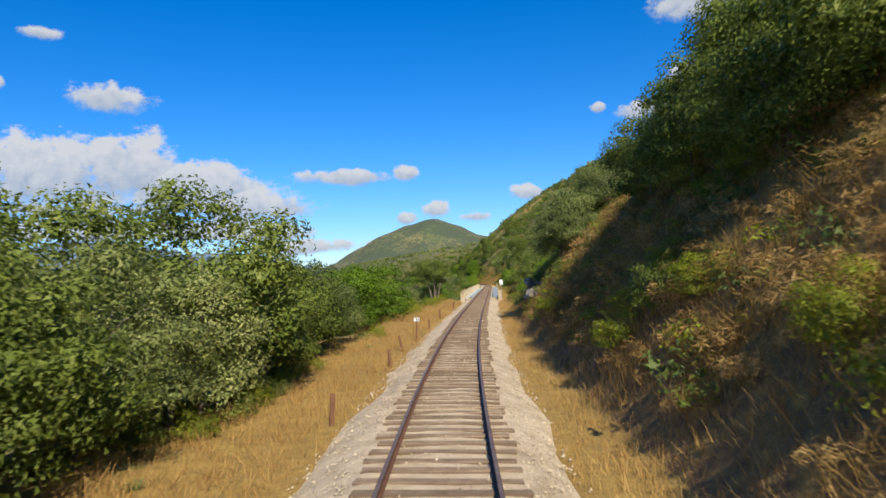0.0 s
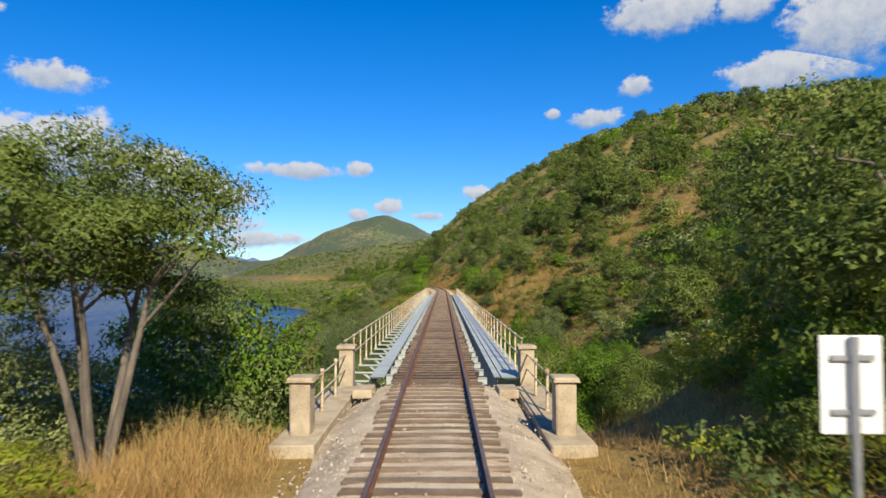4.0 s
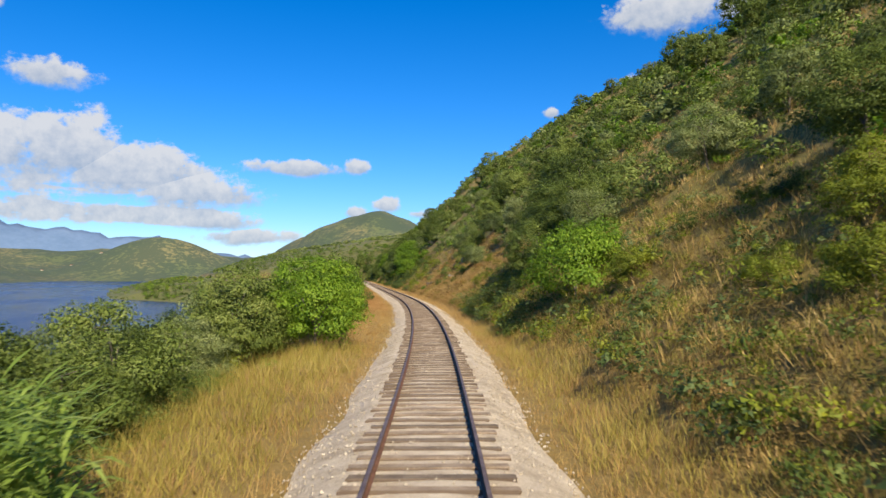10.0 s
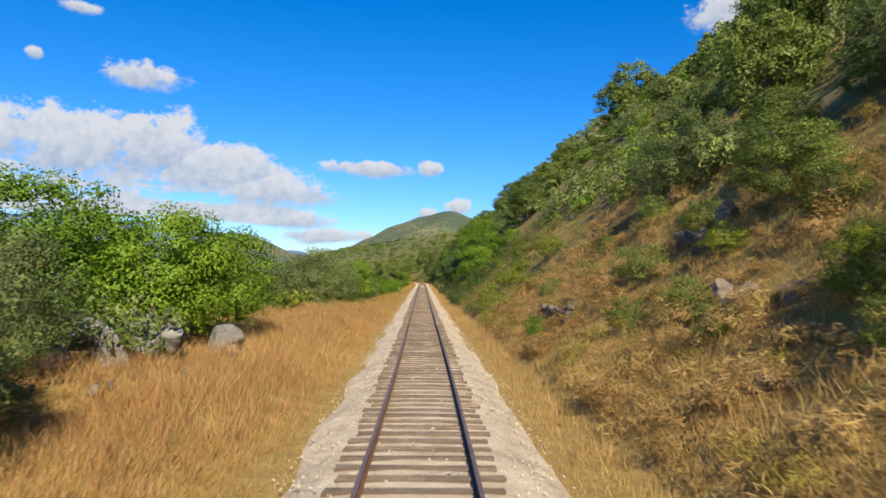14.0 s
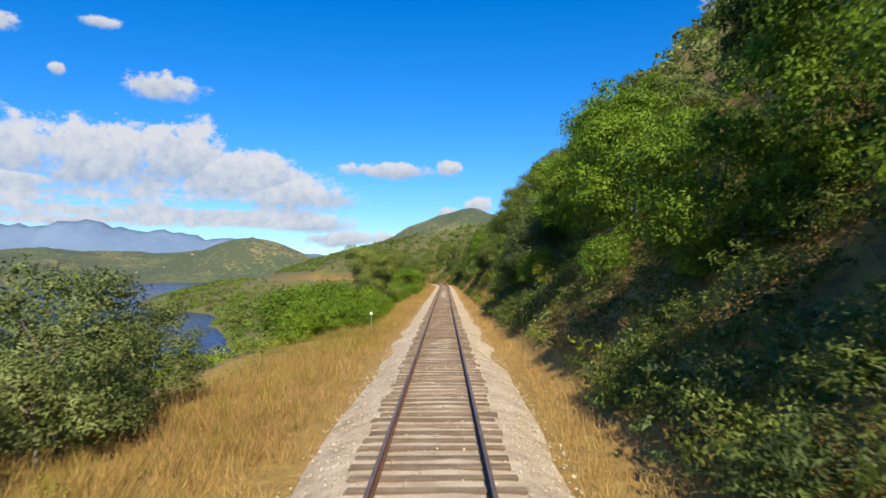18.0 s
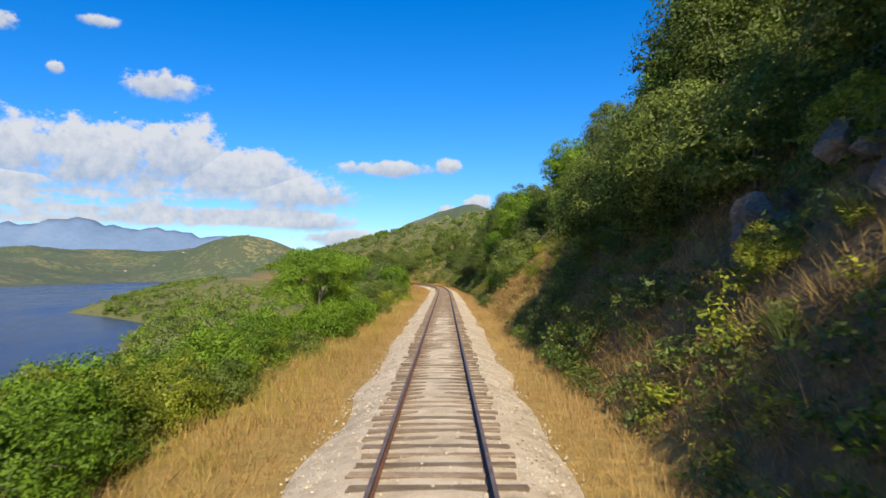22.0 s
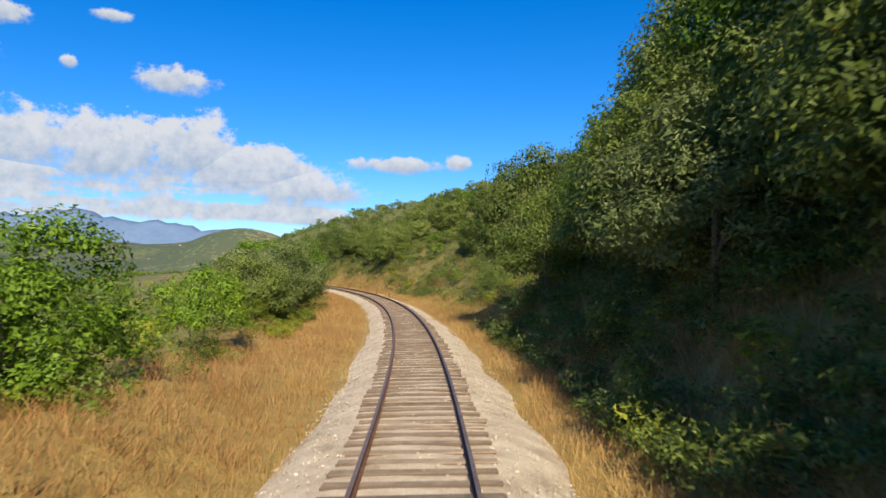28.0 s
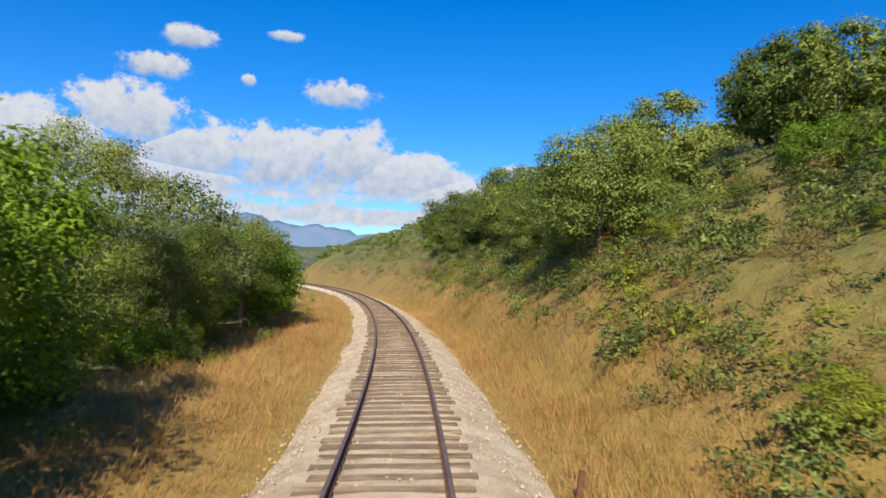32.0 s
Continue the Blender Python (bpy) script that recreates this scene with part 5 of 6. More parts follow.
    clump_field("slope_grass", "brown bracken and low green growth by the bridge end", "scrub", s, d, 0.3 + 0.4 * r.rand(len(s)),
                [(100, 0.11, 6, BRACKEN), (100, 0.09, 6, OAK), (100, 0.11, 6, BRACKEN), (100, 0.09, 6, BROOM), (100, 0.11, 6, GOLD)], 53)
    s = r.uniform(174, 214, 330)
    d = 6.5 + 26 * r.beta(0.9, 1.1, len(s))
    clump_field("slope_scrub", "rounded green and brown shrubs on the open slope by the bridge end", "scrub", s, d, 0.45 + 0.75 * r.rand(len(s)) ** 1.5,
                [(330, 0.07, 10, OAK), (330, 0.07, 10, BROOM), (300, 0.1, 8, BRACKEN), (330, 0.07, 10, OAK), (300, 0.08, 9, YELLOWISH)], 59)
    # trees along the river's edge past the bridge
    s = r.uniform(300, 1100, 1500)
    d = -table(SHORE, np.minimum(s, 900)) * (0.5 + 0.5 * r.rand(len(s)) ** 0.6)
    clump_field("bank_scrub", "rounded green trees and bushes along the river's edge", "scrub", s, d, r.uniform(1.3, 2.9, len(s)),
                [(190, 0.13, 10, OAK), (190, 0.13, 10, BRIGHT), (190, 0.13, 10, FAR_SCRUB), (190, 0.13, 10, OLIVE)], 43)
    # dry golden stretches of the cut slope
    s = np.concatenate([r.uniform(280, 352, 1500), r.uniform(516, 546, 620), r.uniform(456, 474, 200), r.uniform(-6, 46, 700)])
    d = 4.3 + 11 * r.beta(0.95, 1.3, len(s))
    clump_field("slope_grass", "golden dry grass and bracken on the open cut slope", "scrub", s, d, r.uniform(0.3, 0.75, len(s)),
                [(260, 0.14, 7, DRY), (260, 0.13, 7, GOLD), (260, 0.14, 7, DRY), (260, 0.14, 7, DRY), (260, 0.13, 7, BRACKEN), (260, 0.14, 7, DRY)], 27)
    # yellow-green herbs at the wide foot of the slope
    s = r.uniform(454, 482, 420)
    d = 4.2 + 5.5 * r.beta(0.95, 1.2, len(s))
    clump_field("slope_grass", "yellow-green herbs and golden grass below the bushes", "scrub", s, d, r.uniform(0.35, 0.8, len(s)),
                [(240, 0.085, 8, YELLOWISH), (260, 0.13, 7, GOLD), (240, 0.085, 8, BROOM), (260, 0.13, 7, DRY)], 37)
    # scrub over the high slopes past the second bend
    s = r.uniform(400, 640, 1500)
    d = 16 + 130 * r.beta(0.9, 1.2, len(s))
    clump_field("hillside_scrub", "dark green bushes thick on the steep upper slope", "scrub", s, d, 0.9 + 1.7 * r.rand(len(s)) ** 1.6,
                [(110, 0.17, 9, OAK), (110, 0.17, 9, FAR_SCRUB), (110, 0.17, 8, OLIVE)], 29)
    # low growth of the cut slope close to the line
    s = np.concatenate([r.uniform(-6, 770, 2900), r.uniform(50, 100, 700), r.uniform(205, 285, 700), r.uniform(360, 474, 900), r.uniform(474, 645, 2000)])
    d = 4.3 + 10 * r.beta(0.9, 1.6, len(s))
    keep = (wave(s, d, 9, 31) > -0.8) & ~((s > 98) & (s < 206)) & ~((s > 205) & (s < 252) & (d < 5.0)) & ~((s > 452) & (s < 472) & (d < 8)) & ~((s > 645) & (d < 7.5)) & ~((s > 284) & (s < 348) & (d < 14)) & ~((s > 516) & (s < 546))
    s, d = s[keep], d[keep]
    clump_field("slope_scrub", "tangled dry bracken and low shrubs on the cut slope", "scrub", s, d, r.uniform(0.3, 0.95, len(s)),
                [(130, 0.095, 7, BRACKEN), (130, 0.095, 7, OAK), (130, 0.095, 7, BRACKEN), (130, 0.095, 7, YELLOWISH), (130, 0.095, 7, BRACKEN), (130, 0.095, 7, BROOM), (130, 0.095, 7, OAK)], 4)
    # a carpet of low dry growth over the cut slope
    s = r.uniform(-6, 770, 6800)
    d = 4.4 + 10 * r.beta(0.95, 1.3, len(s))
    keep = ~((s > 98) & (s < 206)) & ~((s > 205) & (s < 250) & (d < 6)) & ~((s > 454) & (s < 472) & (d < 6.8)) & ~((s > 650) & (d < 7)) & ~((s > 284) & (s < 348)) & ~((s > 516) & (s < 546))
    s, d = s[keep], d[keep]
    clump_field("slope_scrub", "low carpet of dry bracken, grass and seedlings", "scrub", s, d, r.uniform(0.28, 0.55, len(s)),
                [(64, 0.12, 6, BRACKEN), (64, 0.12, 6, GOLD), (64, 0.12, 6, BRACKEN), (64, 0.12, 6, OAK), (64, 0.12, 6, YELLOWISH)], 17)
    s = r.uniform(686, 770, 560)
    d = 6.0 + 17 * r.beta(0.9, 1.2, len(s))
    clump_field("slope_scrub", "rounded dark green shrubs close together on the slope", "scrub", s, d, r.uniform(0.5, 1.05, len(s)),
                [(170, 0.085, 8, OAK), (170, 0.085, 8, BROOM), (170, 0.085, 8, FAR_SCRUB)], 18)
    # grass tussocks and bushes on both sides of the far bridge end
    s = np.concatenate([r.uniform(140, 226, 620), r.uniform(186, 216, 260), r.uniform(255, 292, 260)])
    d = np.concatenate([5.5 + 26 * r.beta(0.9, 1.2, 620), -(4.4 + 12 * r.beta(0.9, 1.2, 260)), 4.6 + 6 * r.beta(0.9, 1.2, 260)])
    clump_field("slope_scrub", "yellowing tussocks and small bushes by the bridge end", "scrub", s, d, 0.35 + 0.7 * r.rand(len(s)) ** 1.6,
                [(170, 0.085, 8, GOLD), (170, 0.085, 8, OAK), (170, 0.085, 8, YELLOWISH), (170, 0.085, 8, BRIGHT), (170, 0.085, 8, GOLD), (170, 0.085, 8, OLIVE)], 15)
    # low shrubs all over the last slope
    s = np.concatenate([r.uniform(635, 860, 1700), r.uniform(640, 770, 900)])
    d = 7.0 + np.where(np.arange(len(s)) < 1700, 62, 20) * r.beta(0.9, 1.4, len(s))
    clump_field("slope_scrub", "low grey-green shrubs thick over the slope", "scrub", s, d, 0.35 + 0.7 * r.rand(len(s)) ** 1.5,
                [(170, 0.085, 8, BROOM), (170, 0.085, 8, OAK), (170, 0.085, 8, BROOM), (170, 0.085, 8, FAR_SCRUB), (220, 0.12, 7, BRACKEN), (170, 0.085, 7, YELLOWISH)], 8)
    s = r.uniform(-6, 770, 1700)
    d = -(5.6 + 8 * r.beta(0.9, 1.5, len(s)))
    keep = (wave(s, d, 9, 32) > -0.2) & ~((s > 98) & (s < 214)) & ~((s > 310) & (s < 345) & (d > -9)) & ~((s > 404) & (s < 424) & (d > -8))
    s, d = s[keep], d[keep]
    clump_field("bank_undergrowth", "low green and straw undergrowth beside the line", "scrub", s, d, r.uniform(0.3, 0.75, len(s)),
                [(180, 0.07, 7, GOLD), (180, 0.07, 7, BRIGHT), (180, 0.07, 7, YELLOWISH), (180, 0.07, 7, OAK)], 6)


scatter()



def grass_band(name, side, n, d0, d1, height, mat, label, seed, s0=-2.0, s1=790.0, lean=1.0, wide=0.008, gap=5.0):
    """Tufts of fine blades, six to a tuft, on a band beside the line."""
    r = np.random.RandomState(seed)
    tufts = n // 6
    s = r.uniform(s0, s1, tufts)
    d = side * (d0 + (d1 - d0) * r.beta(1.0, 1.35, tufts))
    keep = ~((s > BRIDGE[0] - gap) & (s < BRIDGE[1] + gap)) & (wave(s, d, 4.5, seed) + 0.6 * wave(s, d, 1.7, seed + 1) > -0.85)
    s, d = np.repeat(s[keep], 6), np.repeat(d[keep], 6)
    n = len(s)
    s, d = s + r.normal(size=n) * 0.1, d + r.normal(size=n) * 0.1
    x, y, h, _ = line(s)
    px, py = x + d * np.cos(h), y + d * np.sin(h)
    foot = np.stack([px, py, land(px, py) - 0.06], -1)
    tall = height * r.uniform(0.45, 1.15, n) * (0.5 + 0.55 * smooth(d0, d0 + 1.4, np.abs(d)) + 0.3 * wave(s, d, 5, seed))
    b = r.uniform(0, 6.28, n)
    tip = foot + np.stack([np.cos(b) * lean * tall * r.uniform(0.1, 1.1, n), np.sin(b) * lean * tall * r.uniform(0.1, 1.1, n), tall], -1)
    c = b + r.uniform(0.6, 2.4, n)
    out = np.stack([np.cos(c), np.sin(c), 0 * c], -1) * (wide * r.uniform(0.7, 1.4, n))[:, None]
    v = np.stack([foot - out, foot + out, tip], 1)
    tagged(new(name, mesh_of(name, v, np.arange(3 * n).reshape(-1, 3), mat)), label, "grass", kind="stuff")


grass_band("dry_grass", -1, 230000, 2.1, 7.5, 0.46, DRY, "tall straw-coloured dry grass along the line", 41)
grass_band("dry_grass", 1, 200000, 2.15, 6.0, 0.45, DRY, "tall straw-coloured dry grass along the line", 42)
grass_band("yellowing_grass", 1, 40000, 2.9, 16.0, 0.65, GOLD, "yellow-green grass beside the line after the bridge", 43, 206, 262, gap=-3)
grass_band("yellowing_grass", -1, 22000, 2.9, 11.0, 0.75, GOLD, "yellow-green grass beside the line after the bridge", 44, 206, 250, gap=-3)
grass_band("yellowing_grass", -1, 22000, 3.2, 7.0, 0.6, GOLD, "yellow-green grass on the embankment", 45, 420, 600)
grass_band("yellowing_grass", -1, 16000, 3.0, 11.0, 0.55, GOLD, "yellow-green grass on the embankment shoulder", 53, 396, 446)
grass_band("yellowing_grass", 1, 20000, 3.2, 9.0, 0.6, GOLD, "yellow-green grass among the shrubs", 49, 640, 770)
grass_band("yellowing_grass", -1, 14000, 3.4, 16.0, 0.6, GOLD, "yellow-green grass at the bridge end", 52, 186, 216, gap=-200)
grass_band("dry_grass", 1, 52000, 6.0, 32.0, 0.5, DRY, "golden dry grass on the open slope by the bridge end", 54, 170, 215, lean=1.1, wide=0.011, gap=-200)
grass_band("dry_grass", -1, 26000, 3.0, 10.0, 0.75, DRY, "tall pale golden grass before the bridge", 51, 56, 102)
grass_band("dry_grass", 1, 96000, 5.0, 45.0, 0.6, DRY, "dry grass between the bushes of the hillside", 50, 104, 300, wide=0.025, gap=-12)
grass_band("dry_bracken", 1, 40000, 4.0, 11.0, 0.65, BRACKEN, "dry brown bracken and grass on the cut slope", 56, -6, 66, lean=1.3, wide=0.01)
grass_band("dry_bracken", 1, 60000, 4.0, 11.0, 0.65, BRACKEN, "dry brown bracken and grass on the cut slope", 57, 474, 645, lean=1.3, wide=0.01)
grass_band("dry_bracken", 1, 90000, 4.2, 15.0, 0.6, BRACKEN, "dry brown bracken and grass on the cut slope", 46, lean=1.3, wide=0.012)
grass_band("dry_grass", 1, 46000, 4.0, 15.0, 0.42, DRY, "tall golden dry grass on the open slope", 47, 284, 352, lean=1.1, wide=0.01)
grass_band("dry_grass", -1, 34000, 3.0, 10.0, 0.6, DRY, "tall golden dry grass on the flat bank", 48, 300, 420)
grass_band("russet_grass", -1, 60000, 2.8, 13.0, 0.55, RUSSET, "russet brown dry grass on the flat bank", 61, 284, 356, lean=1.2)
grass_band("russet_grass", -1, 36000, 2.6, 9.0, 0.55, RUSSET, "russet brown dry grass beside the last bend", 62, 586, 740, lean=1.2)
grass_band("russet_grass", 1, 36000, 2.6, 7.5, 0.55, RUSSET, "russet brown dry grass beside the last bend", 63, 600, 760, lean=1.2)
build_sleepers()
build_fastenings()
build_stones()


# ---- things along the line ----
def on_ground(s, d, lift=0.0):
    x, y, h, _ = [float(k) for k in line(s)]
    px, py = x + d * math.cos(h), y + d * math.sin(h)
    return pose(px, py, float(land(np.array([px]), np.array([py]))[0]) + lift, 0, 0, math.degrees(h))


def speed_board():
    """White board on a galvanised post, seen from its back, before the bridge."""
    sign = tagged(new("line_sign"), "white double board on a grey steel post before the bridge", "sign")
    sign.matrix_basis = on_ground(91, 2.95)
    part("board", bevelled_box((0.205, 0.012, 0.66), (-0.108, 0, 2.84), 0.003), WHITE, sign)
    part("board", bevelled_box((0.205, 0.012, 0.66), (0.108, 0, 2.84), 0.003), WHITE, sign)
    pole = piece("post", mesh_of("post", *tube([(0, -0.045, -0.3), (0, -0.045, 3.16)], 0.032, 10), GALVANISED, True), sign)
    for z in (2.66, 3.02):
        part("clamp", bevelled_box((0.3, 0.03, 0.04), (0, -0.02, z), 0.004), GALVANISED, pole)
    piece("foot", mesh_of("foot", *tube([(0, -0.045, -0.2), (0, -0.045, 0.55)], 0.04, 10), RUST, True), pole, None, "rusty foot of the post")


def distance_post():
    post = tagged(new("distance_post"), "short rusty post with a small white black-framed plate", "marker post")
    post.matrix_basis = on_ground(38.9, -2.75) @ pose(0, 0, 0, 0, 2, 0)
    part("shaft", bevelled_box((0.085, 0.06, 1.35), (0, 0, 0.55), 0.008), RUST, post)
    part("frame", bevelled_box((0.37, 0.03, 0.25), (0, -0.02, 1.3), 0.006), BLACK, post)
    plate = part("plate", bevelled_box((0.33, 0.012, 0.21), (0, -0.04, 1.3), 0.003), WHITE, post)
    for x in (-0.1, 0.0, 0.1):
        part("digit_bar", bevelled_box((0.035 if x < -0.05 else 0.065, 0.004, 0.15), (x, -0.049, 1.3), 0), BLACK, plate, "black bar")


def stakes():
    for s, d, high, tilt in ((17, -2.95, 0.55, 3), (28, -2.8, 0.5, -4), (48, -2.8, 0.5, 2), (60, -2.9, 0.62, -2), (81, -2.95, 0.6, 5), (34.2, -3.0, 0.55, -12), (702, 3.0, 0.3, 3), (690.5, 2.9, 0.5, -6)):
        stake = tagged(new("stake"), "short rusted steel stake standing in dry grass", "stake", "rusty stakes")
        stake.matrix_basis = on_ground(s, d) @ pose(0, 0, 0, 2, tilt, 20)
        part("shaft", bevelled_box((0.11, 0.07, high + 0.4), (0, 0, (high - 0.1) / 2 + 0.1), 0.01), RUST, stake)


def diamond_marker():
    marker = tagged(new("marker_sign"), "small white diamond plate on a thin post among bushes", "sign")
    marker.matrix_basis = on_ground(431.4, -4.4)
    piece("post", mesh_of("post", *tube([(0, 0, -0.3), (0, 0, 1.35)], 0.02, 8), GALVANISED, True), marker)
    bm = bevelled_box((0.15, 0.012, 0.15), (0, 0, 0), 0.003)
    bm.transform(Matrix.Translation((0, -0.03, 1.25)) @ pose(0, 0, 0, 0, 45, 0))
    part("plate", bm, WHITE, marker)


def slab():
    bm = bevelled_box((1.0, 0.45, 0.3), (0, 0, 0.02), 0.02)
    ob = part("concrete_slab", bm, CONCRETE, None)
    ob.matrix_basis = on_ground(698, 2.95, 0.04)
    tagged(ob, "pale concrete slab lying beside the ballast", "slab")


def rock(s, d, size, lift=0.0, seed=0, squash=0.8, mat=ROCK, label="grey schist outcrop in the bank"):
    """An outcrop of angular blocks that all split along one dipping cleavage."""
    r = np.random.RandomState(seed)
    ob = tagged(new("rock"), label, "rock", "outcrops along the line")
    ob.matrix_basis = on_ground(s, d, lift) @ pose(0, 0, 0, 14 + r.uniform(-8, 8), -24 + r.uniform(-8, 8), 25 + r.uniform(-25, 25))
    for k in range(5):
        w, h, t = r.uniform(0.35, 0.75), r.uniform(0.4, 0.95), r.uniform(0.3, 0.6)
        bm = bmesh.new()
        bmesh.ops.create_icosphere(bm, subdivisions=3, radius=1.0)
        cuts = r.normal(size=(13, 3)) * [1, 1, 0.8]
        cuts /= np.linalg.norm(cuts, axis=1, keepdims=True)
        off, at = r.uniform(0.4, 0.8, 13), r.normal(size=3) * [0.5, 0.75, 0.28] * size
        for v in bm.verts:
            c = np.array(v.co)
            for n, o in zip(cuts, off):
                c = c - n * max(0.0, c @ n - o)
            c = c * (1 + 0.06 * math.sin(9 * c[0] + seed) * math.sin(8 * c[2] + k))
            v.co = Vector((c[0] * w * size * 1.2, c[1] * t * size * 1.5, c[2] * h * size * squash * 1.2)) + Vector(at)
        part("block", bm, mat, ob)


PALE_ROCK = grained("pale_quartz_rock", [(0.2, (0.09, 0.08, 0.07)), (0.5, (0.2, 0.185, 0.165)), (0.85, (0.42, 0.4, 0.36))], 1.5, 0.9, bump=0.9, fine=10, depth=0.1)
for k, (s, d, size, lift) in enumerate([(50.6, 5.2, 0.5, 0.0), (51.8, 5.4, 0.65, 0.1), (53.2, 5.3, 0.7, 0.0), (54.6, 5.5, 0.65, 0.2), (56, 5.3, 0.65, 0.0), (57.3, 5.5, 0.55, 0.1), (58.8, 5.4, 0.5, 0.0), (61, 5.5, 0.4, 0.0)]):
    rock(s, d, size, lift, 40 + k, 1.1, PALE_ROCK, "pale angular quartz rock face in the cutting")
for k, (s, d, size, lift) in enumerate([(318, 8.2, 0.9, -0.4), (320, 8.6, 0.7, -0.3), (322, 9.0, 0.8, -0.3), (315, 7.0, 0.5, -0.1), (327, 10.5, 0.8, -0.3), (309, 6.2, 0.45, -0.1), (345, 8.0, 0.6, -0.1),
                                         (322, -9.4, 0.9, 0.1), (324, -8.4, 0.8, 0.0), (326.5, -7.0, 0.8, -0.1), (321, -12.0, 1.1, 0.2), (325, -10.4, 0.9, 0.1), (487, 8.0, 0.8, -0.1), (490, 7.4, 0.8, -0.05), (566, 7.2, 0.8, -0.2), (570, 7.0, 0.9, -0.3), (574, 7.6, 0.7, -0.2)]):
    rock(s, d, size * (1.25 if d < 0 else 1), lift + (0.2 if d < 0 else 0), 80 + k, 0.8, PALE_ROCK if d < 0 else ROCK)
for k, (s, d, size, lift) in enumerate([(597, -4.9, 0.22, 0.0), (600, -5.6, 0.35, 0.0), (602, -5.0, 0.25, 0.0), (604, -6.3, 0.3, 0.0), (606.5, -5.2, 0.22, 0.0), (321, -6.5, 0.2, 0.0), (318, -7.4, 0.25, 0.0), (324, -6.0, 0.18, 0.0)]):
    rock(s, d, size, lift, 120 + k, 0.7, ROCK, "loose brown stone on the dry bank")


def dry_wall(s0, s1, d, high):
    """A low wall of rough stones laid without mortar against the slope."""
    wall = tagged(new("dry_stone_wall"), "low dry wall of rough grey stones below the slope", "wall")
    r = random.Random(9)
    shapes = []
    for k in range(6):
        bm = bevelled_box((0.3, r.uniform(0.3, 0.6), r.uniform(0.18, 0.3)), (0, 0, 0), 0.035)
        for v in bm.verts:
            v.co += Vector((r.uniform(-0.03, 0.03), r.uniform(-0.04, 0.04), r.uniform(-0.03, 0.03)))
        me = bpy.data.meshes.new("stone")
        bm.to_mesh(me)
        bm.free()
        me.materials.append(ROCK)
        shapes.append(me)
    z = 0.1
    while z < high:
        s = s0 + r.uniform(0, 0.3)
        while s < s1:
            m = on_ground(s, d, z) @ pose(r.uniform(-0.05, 0.05), 0, 0, r.uniform(-5, 5), r.uniform(-5, 5), r.uniform(-8, 8))
            piece("stone", r.choice(shapes), wall, m)
            s += r.uniform(0.42, 0.6)
        z += 0.24


def farmhouse(x, y, turn, long):
    """A small pale house with a tiled roof on the far bank."""
    house = tagged(new("farmhouse"), "small pale farmhouse with a brown tiled roof across the river", "house", "farmhouses across the river")
    house.matrix_basis = pose(x, y, float(land(np.array([x]), np.array([y]))[0]) - 0.6, 0, 0, turn)
    wall = part("wall", bevelled_box((long, 6, 4.0), (0, 0, 2.0), 0), CONCRETE, house)
    roof = bmesh.new()
    ends = [[roof.verts.new((q * (long / 2 + 0.5), w, z)) for w, z in ((-3.5, 3.8), (0, 5.6), (3.5, 3.8))] for q in (-1, 1)]
    for k in range(3):
        roof.faces.new((ends[0][k], ends[0][(k + 1) % 3], ends[1][(k + 1) % 3], ends[1][k]))
    for e in ends:
        roof.faces.new(e)
    part("roof", roof, RUST, house, "brown tiled roof")
    for k in range(3):
        part("window", bevelled_box((1.0, 0.1, 1.2), (long * (k - 1) * 0.3, -3.03, 2.3), 0), BLACK, wall)


def rockfall_net(s0, s1, d0, d1):
    """Wire netting pinned over the cut face."""
    pairs = []
    a, b = np.linspace(s0, s1, int((s1 - s0) / 0.28) + 1), np.linspace(d0, d1, int((d1 - d0) / 0.2) + 1)
    S, D = np.meshgrid(a, b, indexing="ij")
    x, y, h, _ = line(S)
    px, py = x + D * np.cos(h), y + D * np.sin(h)
    P = np.stack([px - 0.28 * np.cos(h), py - 0.28 * np.sin(h), land(px, py) + 0.3 + 0.05 * wave(S, D, 1.3, 3)], -1)
    for row in P:
        pairs.append(tube(row, 0.011, 3))
    for k in range(P.shape[1]):
        pairs.append(tube(P[:, k], 0.008, 3))
    net = tagged(new("rockfall_net"), "grey wire rockfall netting draped over the slope", "netting", "rockfall nets")
    piece("mesh", mesh_from(pairs, "mesh", WIRE), net)
    piece("top_cable", mesh_of("top_cable", *tube(P[:, -1], 0.025, 6), WIRE, True), net)


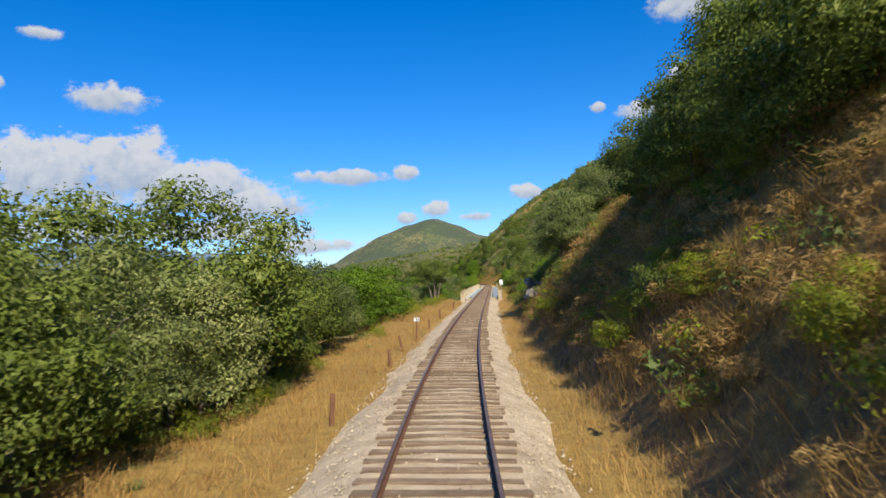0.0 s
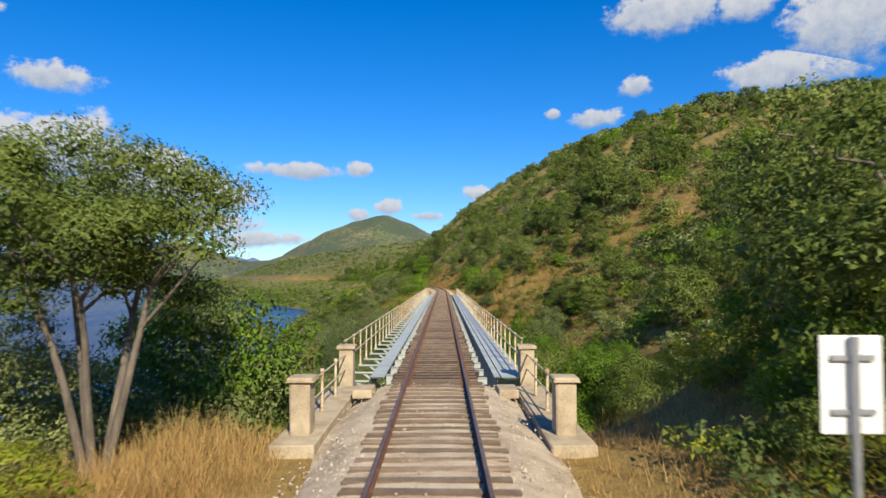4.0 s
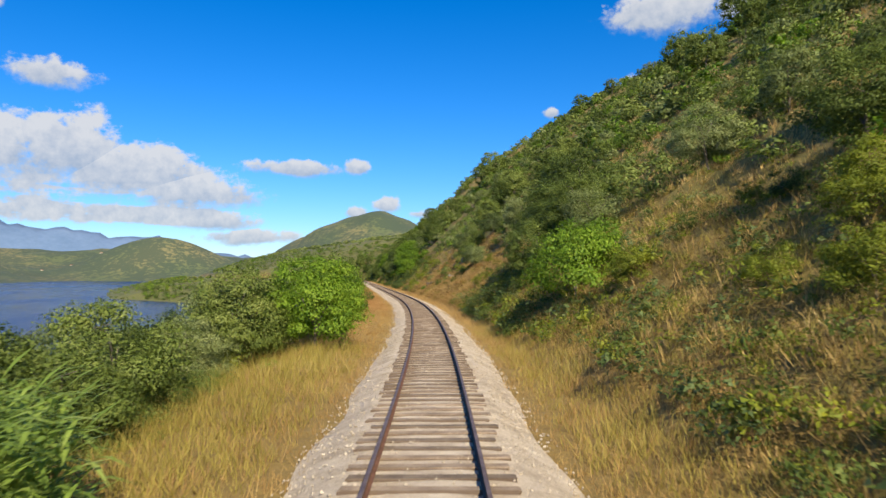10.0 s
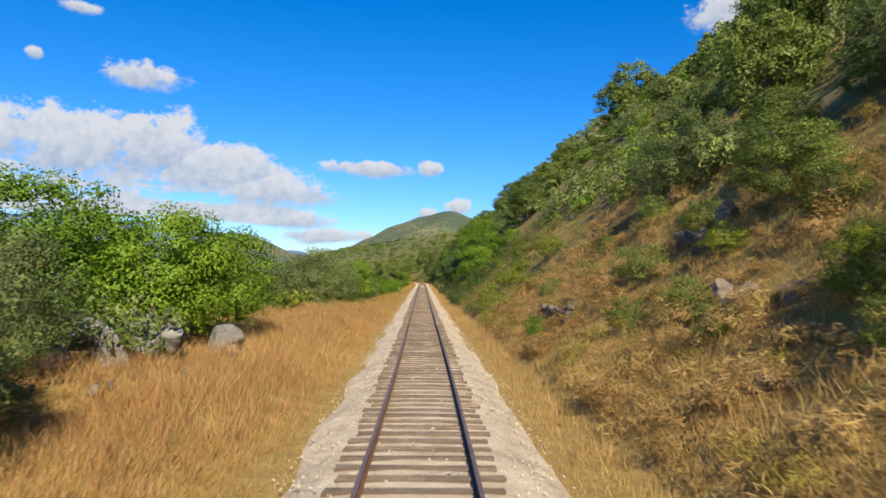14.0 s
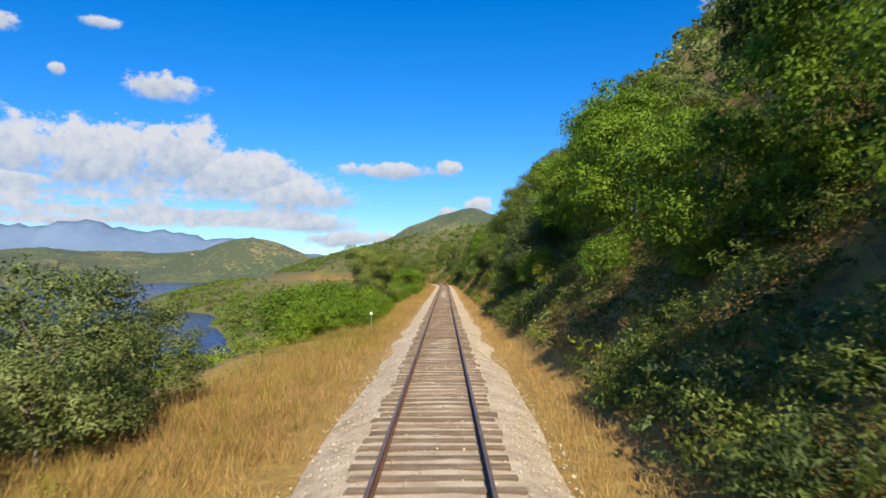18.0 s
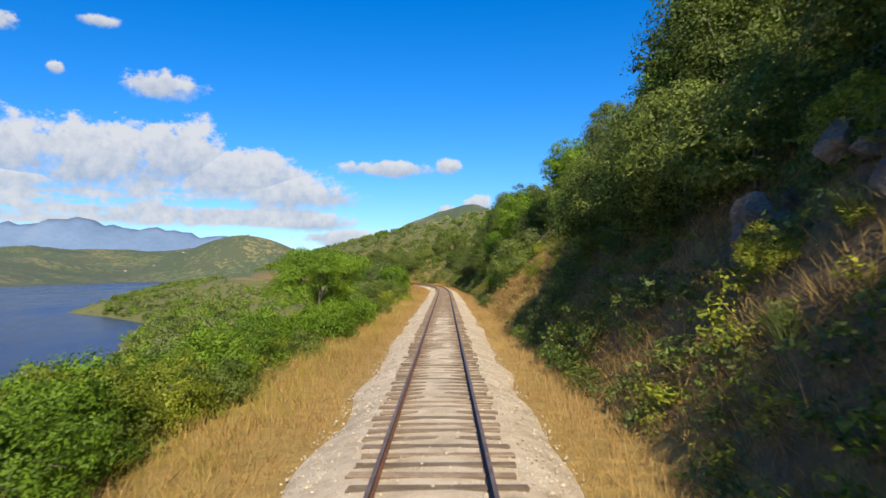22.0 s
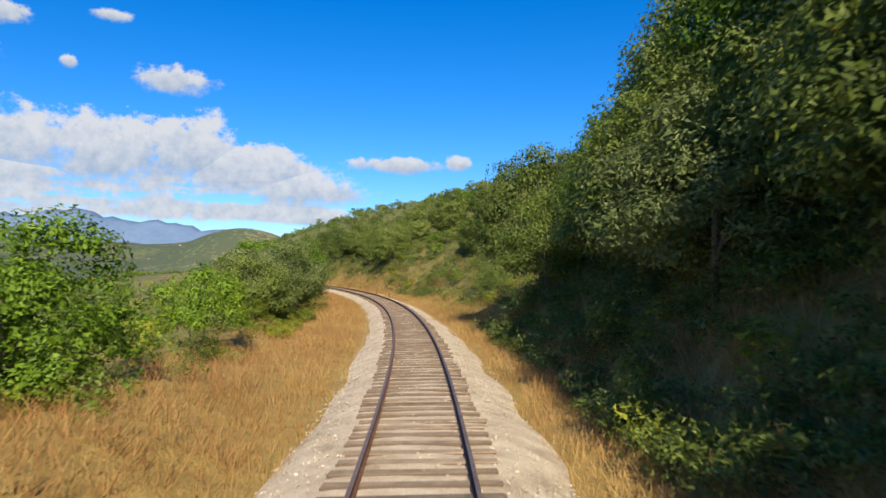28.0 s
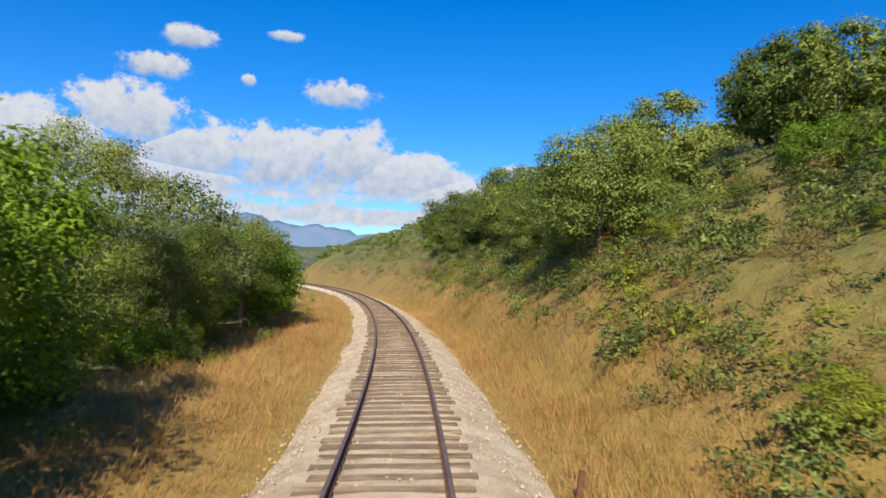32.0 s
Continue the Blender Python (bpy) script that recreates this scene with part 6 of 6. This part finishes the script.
def bare_stemmed_tree(s, d, height, width, lean, mat, label, seed, leaves=2600, low=0.42):
    """A tree whose several pale stems show below an airy crown."""
    r = np.random.RandomState(seed)
    tree = tagged(new("broad_tree"), label, "tree")
    tree.matrix_basis = on_ground(s, d, -0.1)
    lobes = []
    for k in range(5):
        a = k * 1.26 + r.uniform(-0.3, 0.3)
        top = np.array([np.cos(a) * width * 0.26 + lean, np.sin(a) * width * 0.26, height * r.uniform(0.6, 0.82)])
        t = np.linspace(0, 1, 7)[:, None]
        path = np.array([0.12 * np.cos(a), 0.12 * np.sin(a), -0.3]) * (1 - t) + top * t + np.array([lean * 0.3, 0, 0.1 * height]) * np.sin(t * 3.14) + r.normal(size=(7, 3)) * 0.05 * t
        piece("stem", mesh_of("stem", *tube(path, 0.1 * (1.1 - 0.85 * t[:, 0]), 7), BARK, True), tree)
        for q in range(3):
            at = path[3 + q] + r.normal(size=3) * [0.4, 0.4, 0.2]
            end = at + [np.cos(a + r.normal()) * width * 0.2, np.sin(a + r.normal()) * width * 0.2, height * 0.16]
            piece("branch", mesh_of("branch", *tube(np.linspace(path[3 + q], end, 4), [0.05, 0.04, 0.03, 0.015], 5), BARK, True), tree)
            lobes.append([*end, width * r.uniform(0.11, 0.17), width * r.uniform(0.11, 0.17), height * r.uniform(0.08, 0.12)])
        lobes.append([*top, width * 0.16, width * 0.16, height * 0.12])
    for k in range(34):
        a, q = r.uniform(0, 6.28), r.uniform(0.1, 0.42)
        lobes.append([lean + np.cos(a) * width * q, np.sin(a) * width * q, height * r.uniform(low + 0.05, 0.9), width * 0.13, width * 0.13, height * 0.09])
    lobes.append([lean, 0, height * 0.72, width * 0.3, width * 0.3, height * 0.2])
    v, f, nor = leaf_cloud(r, lobes, leaves * 20, 0.055, 0.2, 0.42, 0.1)
    piece("crown", mesh_of("crown", v, f, mat, True, nor), tree)


for x, y, turn, long in ((-1490, 2760, 20, 9), (-1420, 2830, -15, 8), (-1330, 2880, 5, 10)):
    farmhouse(x, y, turn, long)
speed_board()
distance_post()
stakes()
diamond_marker()
slab()
dry_wall(331, 338, 6.2, 0.75)
rockfall_net(503, 508, 7.6, 10.4)
rockfall_net(533, 538, 9.6, 12.6)
rockfall_net(553, 558, 9.4, 12.8)
rockfall_net(563, 568, 9.0, 12.0)
bare_stemmed_tree(100.5, -6.9, 7.4, 6.4, 0.0, OAK, "broad grey-green tree with pale bare stems by the bridge", 501)
bare_stemmed_tree(470.5, -6.9, 8.0, 7.6, -1.2, OAK, "leaning wild olive with a twisted trunk above the river", 502, 4600, 0.02)
bare_stemmed_tree(515, -7.2, 6.0, 6.0, 0.0, BRIGHT, "airy bright green tree on the embankment", 503, 2600, 0.2)
